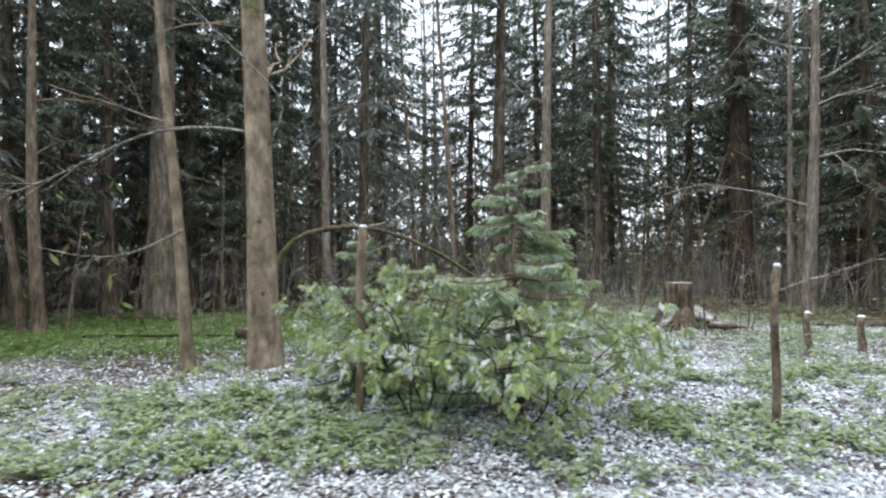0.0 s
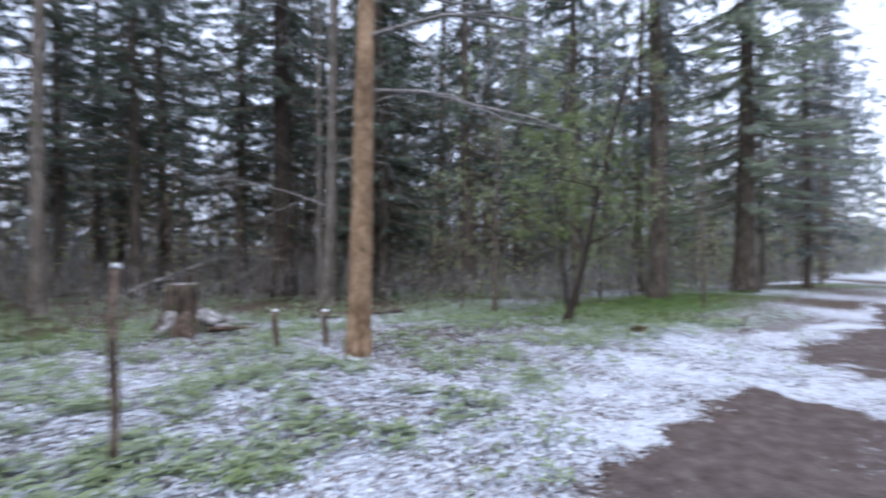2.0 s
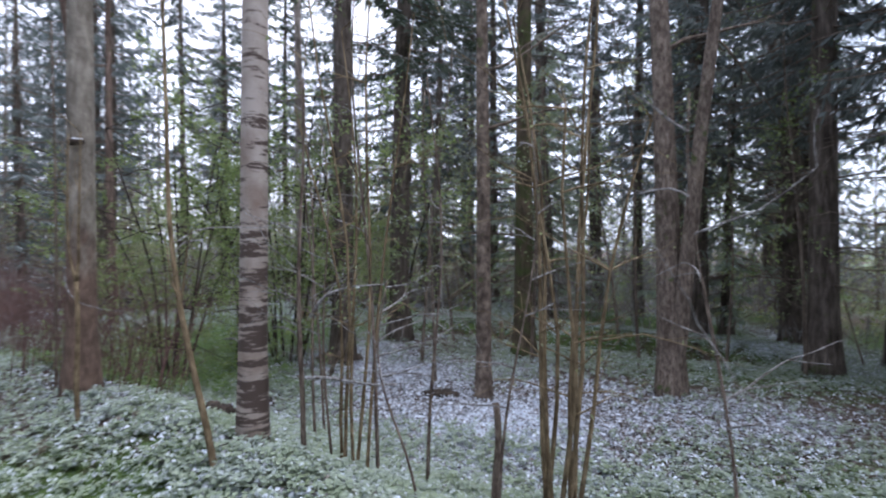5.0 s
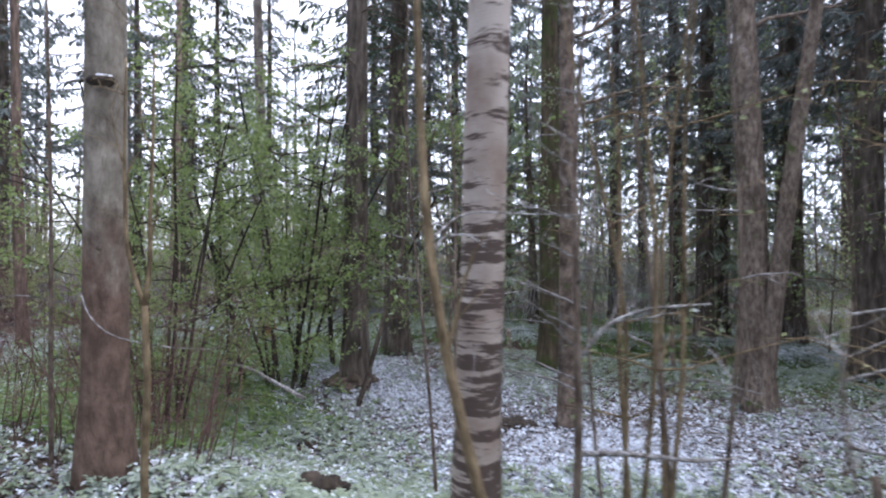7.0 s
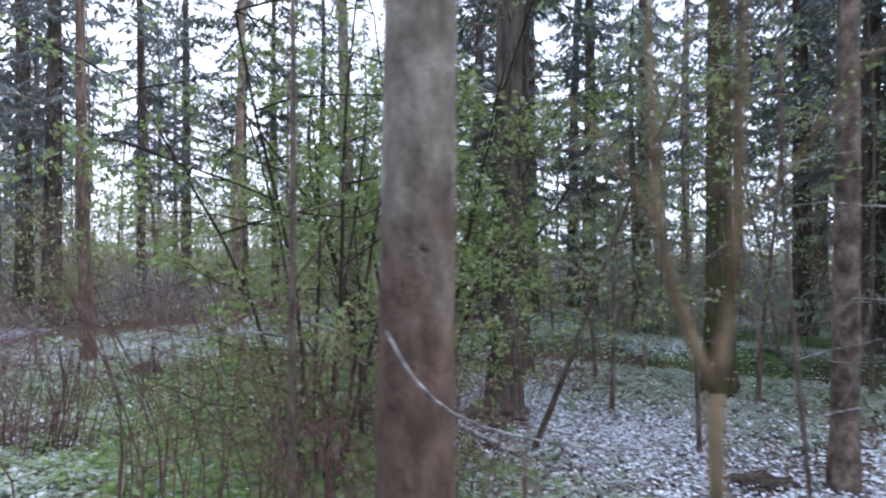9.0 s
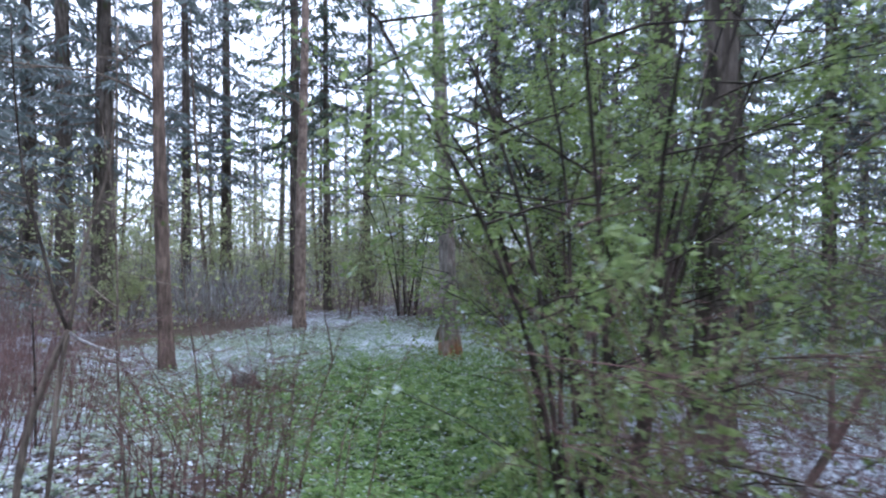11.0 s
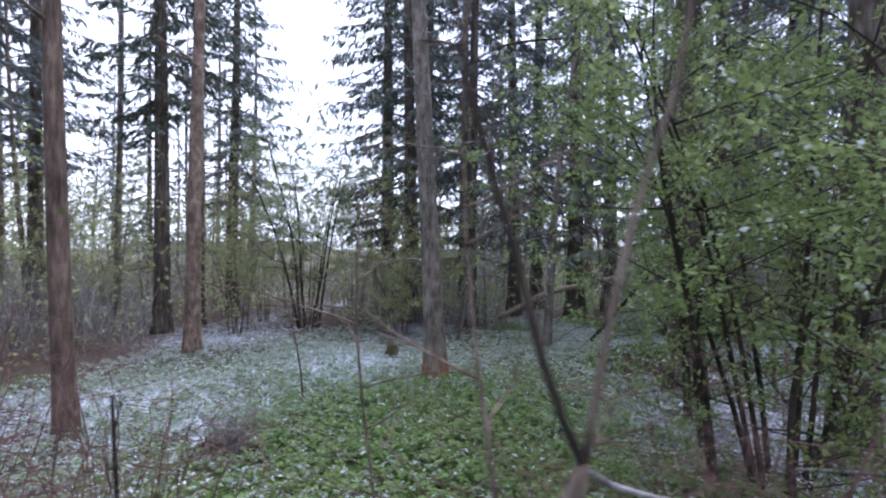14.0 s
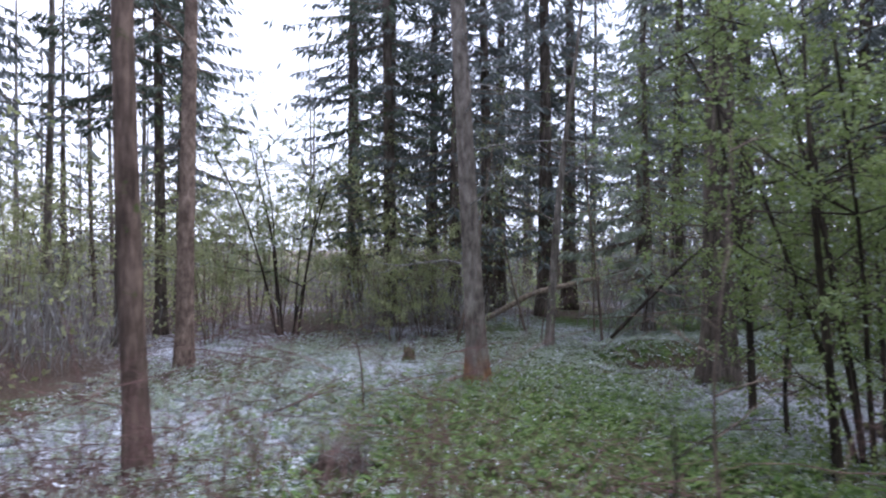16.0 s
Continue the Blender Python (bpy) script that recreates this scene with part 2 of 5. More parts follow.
sf = ramp(n, sdrop.outputs[0], [(0.46, (0, 0, 0)), (0.66, (1, 1, 1))])
n.links.new(mix(n, sf, base, (0.58, 0.62, 0.7)), b.inputs["Base Color"])
hsum = n.nodes.new("ShaderNodeMath")
n.links.new(fine.outputs[0], hsum.inputs[0])
n.links.new(crumb.outputs[0], hsum.inputs[1])
bump(n, b, hsum.outputs[0], 0.8, 0.04)

WATER, n, b = material("dark_brook_water", 0.06)
b.inputs["Base Color"].default_value = (0.02, 0.019, 0.016, 1)
b.inputs["Specular IOR Level"].default_value = 0.5
k = tex(n, "ShaderNodeTexNoise", 6, 3)
bump(n, b, k.outputs[0], 0.12, 0.02)


# ---- mesh building ----
class Buf:
    """Collects vertices and faces of one mesh."""

    def __init__(self):
        self.v, self.f, self.count = [], [], 0

    def tube(self, pts, radii, sides=8, rough=0.0, cap=True):
        pts = np.asarray(pts, float)
        k = len(pts)
        tan = np.gradient(pts, axis=0)
        tan /= np.linalg.norm(tan, axis=1)[:, None] + 1e-9
        ref = np.array((0.0, 0.0, 1.0)) if abs(tan[0][2]) < 0.8 else np.array((1.0, 0.0, 0.0))
        u = np.cross(tan, ref)
        u /= np.linalg.norm(u, axis=1)[:, None] + 1e-9
        w = np.cross(tan, u)
        a = np.arange(sides) * 2 * np.pi / sides
        r = np.asarray(radii, float)[:, None] * np.ones((1, sides))
        if rough:
            lump = 1 + rough * (np.random.rand(1, sides) - 0.5) + 0.5 * rough * (np.random.rand(k, sides) - 0.5)
            r = r * lump
        ring = pts[:, None] + u[:, None] * (np.cos(a) * r)[..., None] + w[:, None] * (np.sin(a) * r)[..., None]
        s = self.count
        self.v.append(ring.reshape(-1, 3))
        for i in range(k - 1):
            for j in range(sides):
                p, q = s + i * sides + j, s + i * sides + (j + 1) % sides
                self.f.append((p, q, q + sides, p + sides))
        if cap:
            self.f.append(tuple(s + (k - 1) * sides + j for j in range(sides)))
            self.f.append(tuple(s + j for j in range(sides))[::-1])
        self.count += k * sides

    def blades(self, root, tip, width, bend=None):
        """Pointed leaves from root to tip: one folded rhombus each."""
        root, tip = np.asarray(root, float), np.asarray(tip, float)
        m = len(root)
        d = tip - root
        side = np.cross(d, np.random.normal(size=(m, 3)))
        side /= np.linalg.norm(side, axis=1)[:, None] + 1e-9
        half = side * (np.asarray(width) / 2 * np.ones(m))[:, None]
        mid = root + d * 0.5
        if bend is not None:
            mid = mid + bend
        quad = np.stack([root, mid - half, tip, mid + half], 1).reshape(-1, 3)
        s = self.count
        idx = (s + np.arange(4 * m)).reshape(m, 4)
        self.v.append(quad)
        self.f.extend(map(tuple, idx.tolist()))
        self.count += 4 * m

    def mesh(self, name, mat, smooth=True):
        me = bpy.data.meshes.new(name)
        me.from_pydata(np.concatenate(self.v).tolist(), [], self.f)
        me.materials.append(mat)
        if smooth:
            me.polygons.foreach_set("use_smooth", [True] * len(me.polygons))
        me.update()
        return me


def part(name, buf, mat, parent, label="", smooth=True):
    ob = new(name, buf.mesh(name, mat, smooth) if isinstance(buf, Buf) else buf)
    ob.parent = parent
    if label:
        ob["label"] = label
    return ob


def thing(name, label, category, at=(0, 0, 0), group="", kind=""):
    ob = new(name)
    ob.empty_display_size = 0.2
    ob.matrix_world = pose(*at)
    return tagged(ob, label, category, group, kind)


def smooth01(a, lo, hi):
    s = np.clip((a - lo) / (hi - lo), 0, 1)
    return s * s * (3 - 2 * s)


def lumps(x, y, scale, seed):
    """Cheap smooth two-dimensional noise, about -1 to 1."""
    r = np.random.RandomState(seed)
    out = 0
    for k in range(7):
        a, p = r.rand() * 6.28, r.rand() * 6.28
        q = scale * (0.5 + r.rand() * 1.6)
        out = out + np.sin((x * math.cos(a) + y * math.sin(a)) * q + p + 1.3 * np.sin((y * math.cos(a) - x * math.sin(a)) * q * 0.7 + 2 * p))
    return out / 3.6


def path_mid(x):
    return np.interp(x, (-40, 2, 7.4, 12.6, 19.5, 35, 200), (0.9, 1.3, 1.73, 2.45, 3.2, 4.65, 20.0))


def height(x, y):
    x, y = np.asarray(x, float), np.asarray(y, float)
    east = smooth01(x, 2.0, 7.0)
    bank = 0.26 * np.exp(-((y + 0.75) / 0.55) ** 2) * east * (1 - smooth01(x, 13, 16))
    fall = -0.48 * smooth01(-y, 1.1, 3.2) * smooth01(x, 0.0, 6.0)
    wet = smooth01(x, 6, 9) * (1 - smooth01(x, 14.6, 15.8))
    brook = -0.55 * np.exp(-((y + 9.9 - 0.12 * (x - 13)) / 0.5) ** 2) * wet + 0.22 * np.exp(-((y + 11.0 - 0.12 * (x - 13)) / 0.6) ** 2) * wet
    north = 0.1 * np.exp(-((x - 1) / 5) ** 2) * smooth01(y, 3.5, 6.5) - 0.12 * smooth01(y, 8.0, 11.0)
    rut = -0.05 * np.exp(-((y - path_mid(x)) / 0.8) ** 2)
    off = smooth01(np.abs(y - path_mid(x)), 0.8, 2.2)
    return bank + fall + brook + north + rut + off * (0.035 * lumps(x, y, 0.9, 3) + 0.012 * lumps(x, y, 5.0, 4)) + 0.05 * smooth01(np.hypot(x - 8, y), 20, 60) * lumps(x, y, 0.1, 8)


def z_at(x, y):
    return float(height(x, y))


# ---- ground ----
def axis(lo, hi, step, far):
    inner = np.arange(lo, hi + 1e-6, step)
    grow = step * np.cumsum(1.18 ** np.arange(1, 60))
    grow = grow[grow < far]
    return np.concatenate([(lo - grow)[::-1], inner, hi + grow])


gx, gy = axis(-7, 25, 0.11, 900), axis(-13, 13, 0.11, 900)
GX, GY = np.meshgrid(gx, gy)
GZ = height(GX, GY)
nx, ny = len(gx), len(gy)
me = bpy.data.meshes.new("ground")
me.from_pydata(np.stack([GX, GY, GZ], -1).reshape(-1, 3).tolist(), [],
               [(j * nx + i, j * nx + i + 1, (j + 1) * nx + i + 1, (j + 1) * nx + i) for j in range(ny - 1) for i in range(nx - 1)])


def masks(x, y):
    """Shares of trodden dirt, snow and green at a place."""
    s = y - path_mid(x)
    wob = 0.28 * lumps(x, y, 1.1, 11) + 0.1 * lumps(x, y, 4.0, 12)
    half = np.interp(x, (5, 7.4, 12.6, 20, 40), (1.0, 1.1, 0.85, 0.7, 0.8))
    dirt = (1 - smooth01(np.abs(s) + wob + 0.1 * lumps(x, y, 6.0, 19) + 0.08 * lumps(x, y, 12.0, 20) - half, -0.16, 0.2)) * smooth01(x + 0.4 * lumps(x, y, 1.5, 6), 5.0, 5.6)
    rag = 0.22 * lumps(x, y, 5.0, 17) + 0.12 * lumps(x, y, 11.0, 18)
    tongue = smooth01(s + 0.35 * lumps(x, y, 1.5, 5) + rag, -0.7, -0.3) * smooth01(x + 0.4 * lumps(x, y, 1.2, 7) + 1.5 * rag, 8.6, 9.2) * (1 - smooth01(x + 0.4 * lumps(x, y, 1.3, 9) + 1.5 * rag, 10.6, 11.3))
    dirt = dirt * (1 - 0.93 * tongue)
    left = np.interp(x, (-6, 4, 9, 14, 20, 45, 60), (1.4, 3.1, 3.4, 1.7, 1.2, 1.4, 4.0))
    verge = (1 - smooth01(s + 0.5 * wob, left - 0.4, left + 0.7)) * smooth01(s + 0.5 * wob, -half - 0.75, -half - 0.35)
    snow = 0.42 + 0.13 * lumps(x, y, 0.8, 13)
    snow = np.maximum(snow, 0.52 * verge + 0.08 * lumps(x, y, 2.0, 14) * verge)
    south = smooth01(-y, 2.0, 3.5)
    track = np.exp(-((y + 5.2 + 0.35 * (x - 11.5)) / 1.3) ** 2) * smooth01(x, 7, 9.5) * (1 - smooth01(x, 14, 15.5))
    clearing = np.exp(-(((x - 20.5) / 3.6) ** 2 + ((y + 7.0) / 4.0) ** 2))
    snow = snow + 0.2 * track + 0.16 * clearing - 0.1 * south
    green = 0.3 + 0.2 * lumps(x, y, 0.7, 15) + 0.12 * south - 0.5 * track
    lush = np.exp(-(((x - 17.4) / 2.2) ** 2 + ((y + 5.6) / 2.2) ** 2)) + 0.8 * np.exp(-(((x - 14.2) / 1.5) ** 2 + ((y + 2.9) / 1.3) ** 2))
    lush = lush + np.exp(-(((x + 5) / 4.0) ** 2 + ((y - 10.5) / 2.6) ** 2)) + 0.7 * np.exp(-(((x - 16) / 5.0) ** 2 + ((y - 8.5) / 2.0) ** 2))
    green = green + 0.5 * lush - 0.3 * smooth01(x, 21, 24) * smooth01(-y, 0.5, 2.5) - 0.6 * np.exp(-((y - 7.6 - 0.3 * (x + 4)) / 0.7) ** 2) * (1 - smooth01(x, -3.2, -1.8))
    lush = lush + 0.8 * np.exp(-(((x - 12.7) / 1.7) ** 2 + ((y + 1.35) / 0.7) ** 2))
    snow = snow - 0.34 * lush - 0.16 * smooth01(y, 11.5, 14.0)
    snow = snow * (1 - dirt) + dirt * (0.03 + 0.25 * np.clip(lumps(x, y, 2.6, 16), 0, 1))
    wet = np.exp(-((y + 10.15 - 0.12 * (x - 13)) / 0.3) ** 2) * smooth01(x, 6, 9) * (1 - smooth01(x, 14.6, 15.8))
    snow, green = snow - 0.4 * wet, green - 0.2 * wet
    far_open = smooth01(x, 30, 45) * (1 - smooth01(np.abs(s), 4, 9))
    snow = snow + 0.5 * far_open - 0.06 * smooth01(np.hypot(x - 10, y), 14, 26)
    return dirt, snow, green * (1 - dirt) * (1 - verge * 0.8), lush


D, S, GR, LU = masks(GX, GY)
for key, val in (("dirt", D), ("snow", S), ("green", GR)):
    at = me.attributes.new(key, "FLOAT", "POINT")
    at.data.foreach_set("value", np.ascontiguousarray(val.reshape(-1), dtype=np.float32))
me.materials.append(FLOOR)
me.polygons.foreach_set("use_smooth", [True] * len(me.polygons))
tagged(new("ground", me), "forest floor of dark leaf mould with thin wet snow and a trodden dirt path", "ground", kind="structure")

# brook
w = Buf()
xs = np.linspace(7.5, 15.6, 30)
for k in range(len(xs) - 1):
    a, c = xs[k], xs[k + 1]
    ya, yc = -9.9 + 0.12 * (a - 13), -9.9 + 0.12 * (c - 13)
    w.v.append(np.array([(a, ya - 0.5, -0.74), (c, yc - 0.5, -0.74), (c, yc + 0.5, -0.74), (a, ya + 0.5, -0.74)]))
    w.f.append((4 * k, 4 * k + 1, 4 * k + 2, 4 * k + 3))
tagged(new("water", w.mesh("water", WATER)), "narrow dark brook between low banks", "brook", kind="structure")


# ---- trees ----
def trunk_buf(h, r, lean=(0, 0), wob=0.1, seed=0, sides=12, flare=1.45, top=0.12, rough=0.12, k=16):
    bf = Buf()
    s = np.linspace(0, 1, k) ** 1.5
    r0 = np.random.RandomState(seed)
    ph = r0.rand(4) * 6.28
    px = lean[0] * s + wob * (np.sin(s * 5 + ph[0]) - math.sin(ph[0])) * s
    py = lean[1] * s + wob * (np.sin(s * 6 + ph[1]) - math.sin(ph[1])) * s
    pts = np.stack([px, py, -0.15 + (h + 0.15) * s], 1)
    rad = r * ((1 - s) * (1 - top) + top)
    rad = rad * (1 + (flare - 1) * np.exp(-np.maximum(pts[:, 2], 0) / (1.6 * r)))
    bf.tube(pts, rad, sides, rough)
    return bf, pts, rad


def on_trunk(pts, rad, z):
    return np.array([np.interp(z, pts[:, 2], pts[:, 0]), np.interp(z, pts[:, 2], pts[:, 1]), z]), float(np.interp(z, pts[:, 2], rad))


def twigs(bf, base, direction, length, radius, depth, r, spread=0.6, droop=0.0, out=None, sides=4, kids=3, step=5):
    """A limb with side twigs. out collects (place, direction) of the last twigs."""
    d = np.array(direction, float)
    d /= np.linalg.norm(d)
    pts = [np.array(base, float)]
    for _ in range(step - 1):
        d = d + r.normal(size=3) * 0.12 + np.array((0, 0, -droop))
        d /= np.linalg.norm(d)
        pts.append(pts[-1] + d * length / (step - 1))
        if out is not None and depth == 0:
            out.append((pts[-1].copy(), d.copy()))
    bf.tube(pts, np.linspace(radius, radius * 0.35, step), sides if depth else 3, cap=False)
    if depth:
        for j in range(kids):
            i = 1 + int((step - 1) * (j + r.rand()) / kids * 0.999)
            i = min(i, step - 1)
            nd = d + r.normal(size=3) * spread
            twigs(bf, pts[i], nd, length * (0.4 + 0.3 * r.rand()), radius * 0.5, depth - 1, r, spread, droop, out, sides, kids, max(3, step - 1))


def leaves_on(out, r, per, size, hang=0.4, every=1, loose=0.7):
    roots, tips = [], []
    for p, d in out[::every]:
        for _ in range(per):
            o = p + r.normal(size=3) * size * loose
            v = d * 0.5 + r.normal(size=3) * 0.7 + np.array((0, 0, -hang))
            v /= np.linalg.norm(v)
            roots.append(o)
            tips.append(o + v * size * (0.6 + 0.7 * r.rand()))
    bf = Buf()
    bf.blades(roots, tips, size * 0.55, r.normal(size=(len(roots), 3)) * size * 0.1)
    return bf


def spruce(h, r, crown_from, spread, seed, label, bark_mat=None, dense=1.0, dead=26, needles=None, twig=0.3, lean=(0, 0), fine=30, near=True, slim=0.2, droop=0.42):
    """A tall spruce: trunk, dead lower branches, hanging crown of needle sprays."""
    rs = np.random.RandomState(seed)
    top = thing("spruce_tree", label, "tree", group="forest spruces")
    bf, pts, rad = trunk_buf(h, r, lean, 0.12, seed, 12, 1.5, 0.06)
    part("trunk", bf, bark_mat or BARK_SPRUCE, top)
    db = Buf()
    for _ in range(dead):
        z = 1.2 + rs.rand() * max(0.5, crown_from * 1.2)
        p, rr = on_trunk(pts, rad, z)
        a = rs.rand() * 6.28
        twigs(db, p, (math.cos(a), math.sin(a), -0.1 + 0.25 * rs.rand()), (0.5 + 1.5 * rs.rand()) * min(1, spread / 2), 0.012 + 0.01 * rs.rand(), 1, rs, 0.5, 0.05, None, 3, 3, 4)
    if dead:
        part("deadwood", db, BARK_TWIG, top, "bare grey dead branches")["kind"] = "stuff"
    nb, sp = Buf(), []
    z = crown_from
    lb = Buf()
    while z < h * 0.985:
        f = (z - crown_from) / (h - crown_from)
        length = spread * (1 - f) ** 0.75 * (0.55 + 0.45 * min(1, f * 6 + 0.3)) + 0.15
        for _ in range(3):
            a = rs.rand() * 6.28
            ln = length * (0.65 + 0.5 * rs.rand())
            p, rr = on_trunk(pts, rad, z + 0.2 * rs.rand())
            k = 6 if near else 3
            s = np.linspace(0, 1, k)
            out = np.stack([math.cos(a) * ln * s, math.sin(a) * ln * s, ln * (-droop * s + 0.22 * s ** 2)], 1) + p
            lb.tube(out, np.linspace(0.025, 0.006, k) * (0.4 + ln / 3), 3, cap=False)
            m = max(6, int(ln * fine * dense))
            t = np.clip(0.12 + 0.9 * rs.rand(m), 0, 1)
            root = np.stack([np.interp(t, s, out[:, i]) for i in range(3)], 1)
            side = np.array((-math.sin(a), math.cos(a), 0.0)) * rs.choice((-1, 1), m)[:, None]
            fwd = np.array((math.cos(a), math.sin(a), 0.0))
            v = side * (0.35 + 0.5 * rs.rand(m))[:, None] + fwd * (0.2 + 0.4 * rs.rand(m))[:, None]
            v[:, 2] -= 0.25 + 0.75 * rs.rand(m)
            v /= np.linalg.norm(v, axis=1)[:, None]
            tip = root + v * (twig * (0.5 + 0.8 * rs.rand(m)) * (0.5 + 0.5 * min(1, ln)))[:, None]
            nb.blades(root, tip, twig * slim, None)
        z += 0.34 / dense ** 0.5
    part("branchwork", lb, BARK_TWIG, top)["kind"] = "stuff"
    part("crown", nb, needles or NEEDLES, top, "dark hanging needle sprays", False)["kind"] = "stuff"
    return top


def broadleaf(name, h, r, seed, label, bark_mat, limbs=8, first=2.5, limb_len=2.2, depth=2, leaf=None, per=3, size=0.06, lean=(0, 0), wob=0.12,
              flare=1.4, up=0.5, twig_mat=None, group="", spread=0.6, droop=0.0, kids=3, sides=12, limb_r=0.3, top=0.12, split=True, knots=0, knot_side=-1.57):
    rs = np.random.RandomState(seed)
    ob = thing(name, label, "tree", group=group)
    bf, pts, rad = trunk_buf(h, r, lean, wob, seed, sides, flare, top)
    part("trunk", bf, bark_mat, ob)
    lb, out = Buf(), []
    for j in range(limbs):
        z = first + (h * 0.97 - first) * (j + rs.rand()) / limbs
        p, rr = on_trunk(pts, rad, z)
        a = rs.rand() * 6.28
        shrink = 1 - 0.55 * (z - first) / max(0.1, h - first)
        one = Buf() if split else lb
        twigs(one, p, (math.cos(a), math.sin(a), up), limb_len * shrink * (0.6 + 0.6 * rs.rand()), max(0.006, rr * limb_r), depth, rs, spread, droop, out, 5, kids)
        if split:
            part("limb", one, twig_mat or bark_mat, ob)
    if limbs and not split:
        part("branchwork", lb, twig_mat or bark_mat, ob)["kind"] = "stuff"
    for j in range(knots):
        z = 0.9 + (3.6 - 0.9) * (j + rs.rand()) / knots
        p, rr = on_trunk(pts, rad, z)
        a = knot_side + rs.normal() * 0.7
        d = np.array((math.cos(a), math.sin(a), 0.1))
        kb = Buf()
        kb.tube([p + d * rr * 0.8, p + d * rr * 0.97, p + d * (rr + 0.002)], [rr * 0.22, rr * 0.17, rr * 0.08], 9, 0.7)
        part("knot", kb, BARK_STUMP, ob, "dark branch scar")
    if leaf and out:
        part("crown", leaves_on(out, rs, per, size), leaf, ob, "small spring leaves", False)["kind"] = "stuff"
    return ob


def stand(ob, x, y, turn=0.0, scale=1.0, sink=0.0):
    ob.matrix_world = pose(x, y, z_at(x, y) - sink, 0, 0, turn) @ Matrix.Scale(scale, 4)
    return ob


def again(ob, x, y, turn=0.0, scale=1.0):
    o = copy_thing(ob, pose(x, y, z_at(x, y) - 0.05, 0, 0, turn))
    o.scale = (scale, scale, scale)
    return o


# ---- named trees, north side ----
alder = stand(broadleaf("alder_tree", 14, 0.2, 21, "smooth tan-grey alder trunk with dark knots beside the path", BARK_ALDER, 9, 3.6, 3.0, 2, LEAF_PALE, 1, 0.05, (-0.6, 0.2), 0.2, 1.35, knots=6), -2.25, 6.95)
young_alder = stand(broadleaf("young_alder_tree", 9, 0.085, 22, "slender bare tan-barked young tree", BARK_ALDER, 7, 3.0, 1.6, 2, None, 1, 0.05, (-0.6, 0.2), 0.14, 1.3), -3.25, 7.0)
stand(broadleaf("pine_tree", 16, 0.17, 23, "straight orange-tan bare pine trunk beside short posts", BARK_TAN, 15, 3.4, 3.4, 2, None, 1, 0.05, (0.7, 0.2), 0.06, 1.25, 0.15, BARK_FROST, knots=6), 6.21, 7.15)
stand(spruce(22, 0.34, 7.0, 3.0, 24, "old grey spruce trunk with lichen and dead branches", BARK_GREY), -7.2, 14.0)
stand(broadleaf("bare_tree", 12, 0.13, 25, "thin dark bare trunk with arching twigs", BARK_TWIG, 9, 2.0, 2.0, 2, None, 1, 0.05, (-0.8, 0), 0.2), -7.8, 10.6)
stand(broadleaf("bare_tree", 11, 0.09, 26, "thin dark leaning bare trunk", BARK_TWIG, 8, 1.5, 2.0, 2, None, 1, 0.05, (-1.2, 0), 0.25), -8.2, 10.7)
stand(spruce(20, 0.19, 6.0, 2.6, 27, "dark spruce with dead lower branches"), -8.7, 14.2)
stand(spruce(23, 0.23, 8.5, 2.8, 28, "tall spruce with many dead lower branches"), -4.2, 18.0)
stand(spruce(21, 0.28, 8.0, 3.0, 29, "tall dark spruce trunk with bare lower branches"), 2.0, 20.0)
stand(broadleaf("bare_tree", 17, 0.18, 30, "pale straight bare trunk in the wood", BARK_GREY, 8, 5.0, 2.0, 2), 3.0, 16.0)
stand(spruce(22, 0.36, 6.5, 3.2, 31, "thick dark spruce with spreading roots at its foot", BARK_DARK), 9.7, 17.8)
stand(spruce(20, 0.22, 6.0, 2.6, 32, "dark spruce with dead lower branches"), 12.4, 24.0)
stand(broadleaf("bare_tree", 13, 0.16, 33, "grey bare trunk with thin snow-dusted branches", BARK_GREY, 10, 2.5, 3.0, 2, None, 1, 0.05, (0.3, -0.3), 0.1, 1.3, 0.3, BARK_FROST), 9.2, 13.8)
stand(broadleaf("leaning_tree", 6.5, 0.09, 34, "dark leaning hazel trunk with fresh green leaves", BARK_DARK, 11, 1.6, 2.0, 2, LEAF_PALE, 11, 0.06, (1.6, -1.0), 0.12), 11.2, 7.4)
stand(broadleaf("hazel_tree", 7.5, 0.06, 35, "slim hazel with pale spring leaves", BARK_TWIG, 14, 1.0, 2.0, 2, LEAF_PALE, 11, 0.06, (0.4, 0.3), 0.15), 12.0, 10.2)
stand(broadleaf("hazel_tree", 7.0, 0.06, 36, "slim hazel with pale spring leaves", BARK_TWIG, 14, 1.0, 2.0, 2, LEAF_PALE, 11, 0.06, (-0.4, 0.1), 0.15), 14.6, 9.6)
stand(spruce(22, 0.36, 2.9, 3.9, 37, "broad spruce with a shaggy crown overhanging the path edge", BARK_SPRUCE, 1.6, 20, NEEDLES_PALE), 22.7, 8.5)
stand(spruce(18, 0.25, 3.5, 3.0, 38, "spruce behind the path edge"), 18.6, 12.6)
stand(spruce(19, 0.25, 4.0, 3.0, 39, "spruce behind the path edge"), 15.2, 14.8)

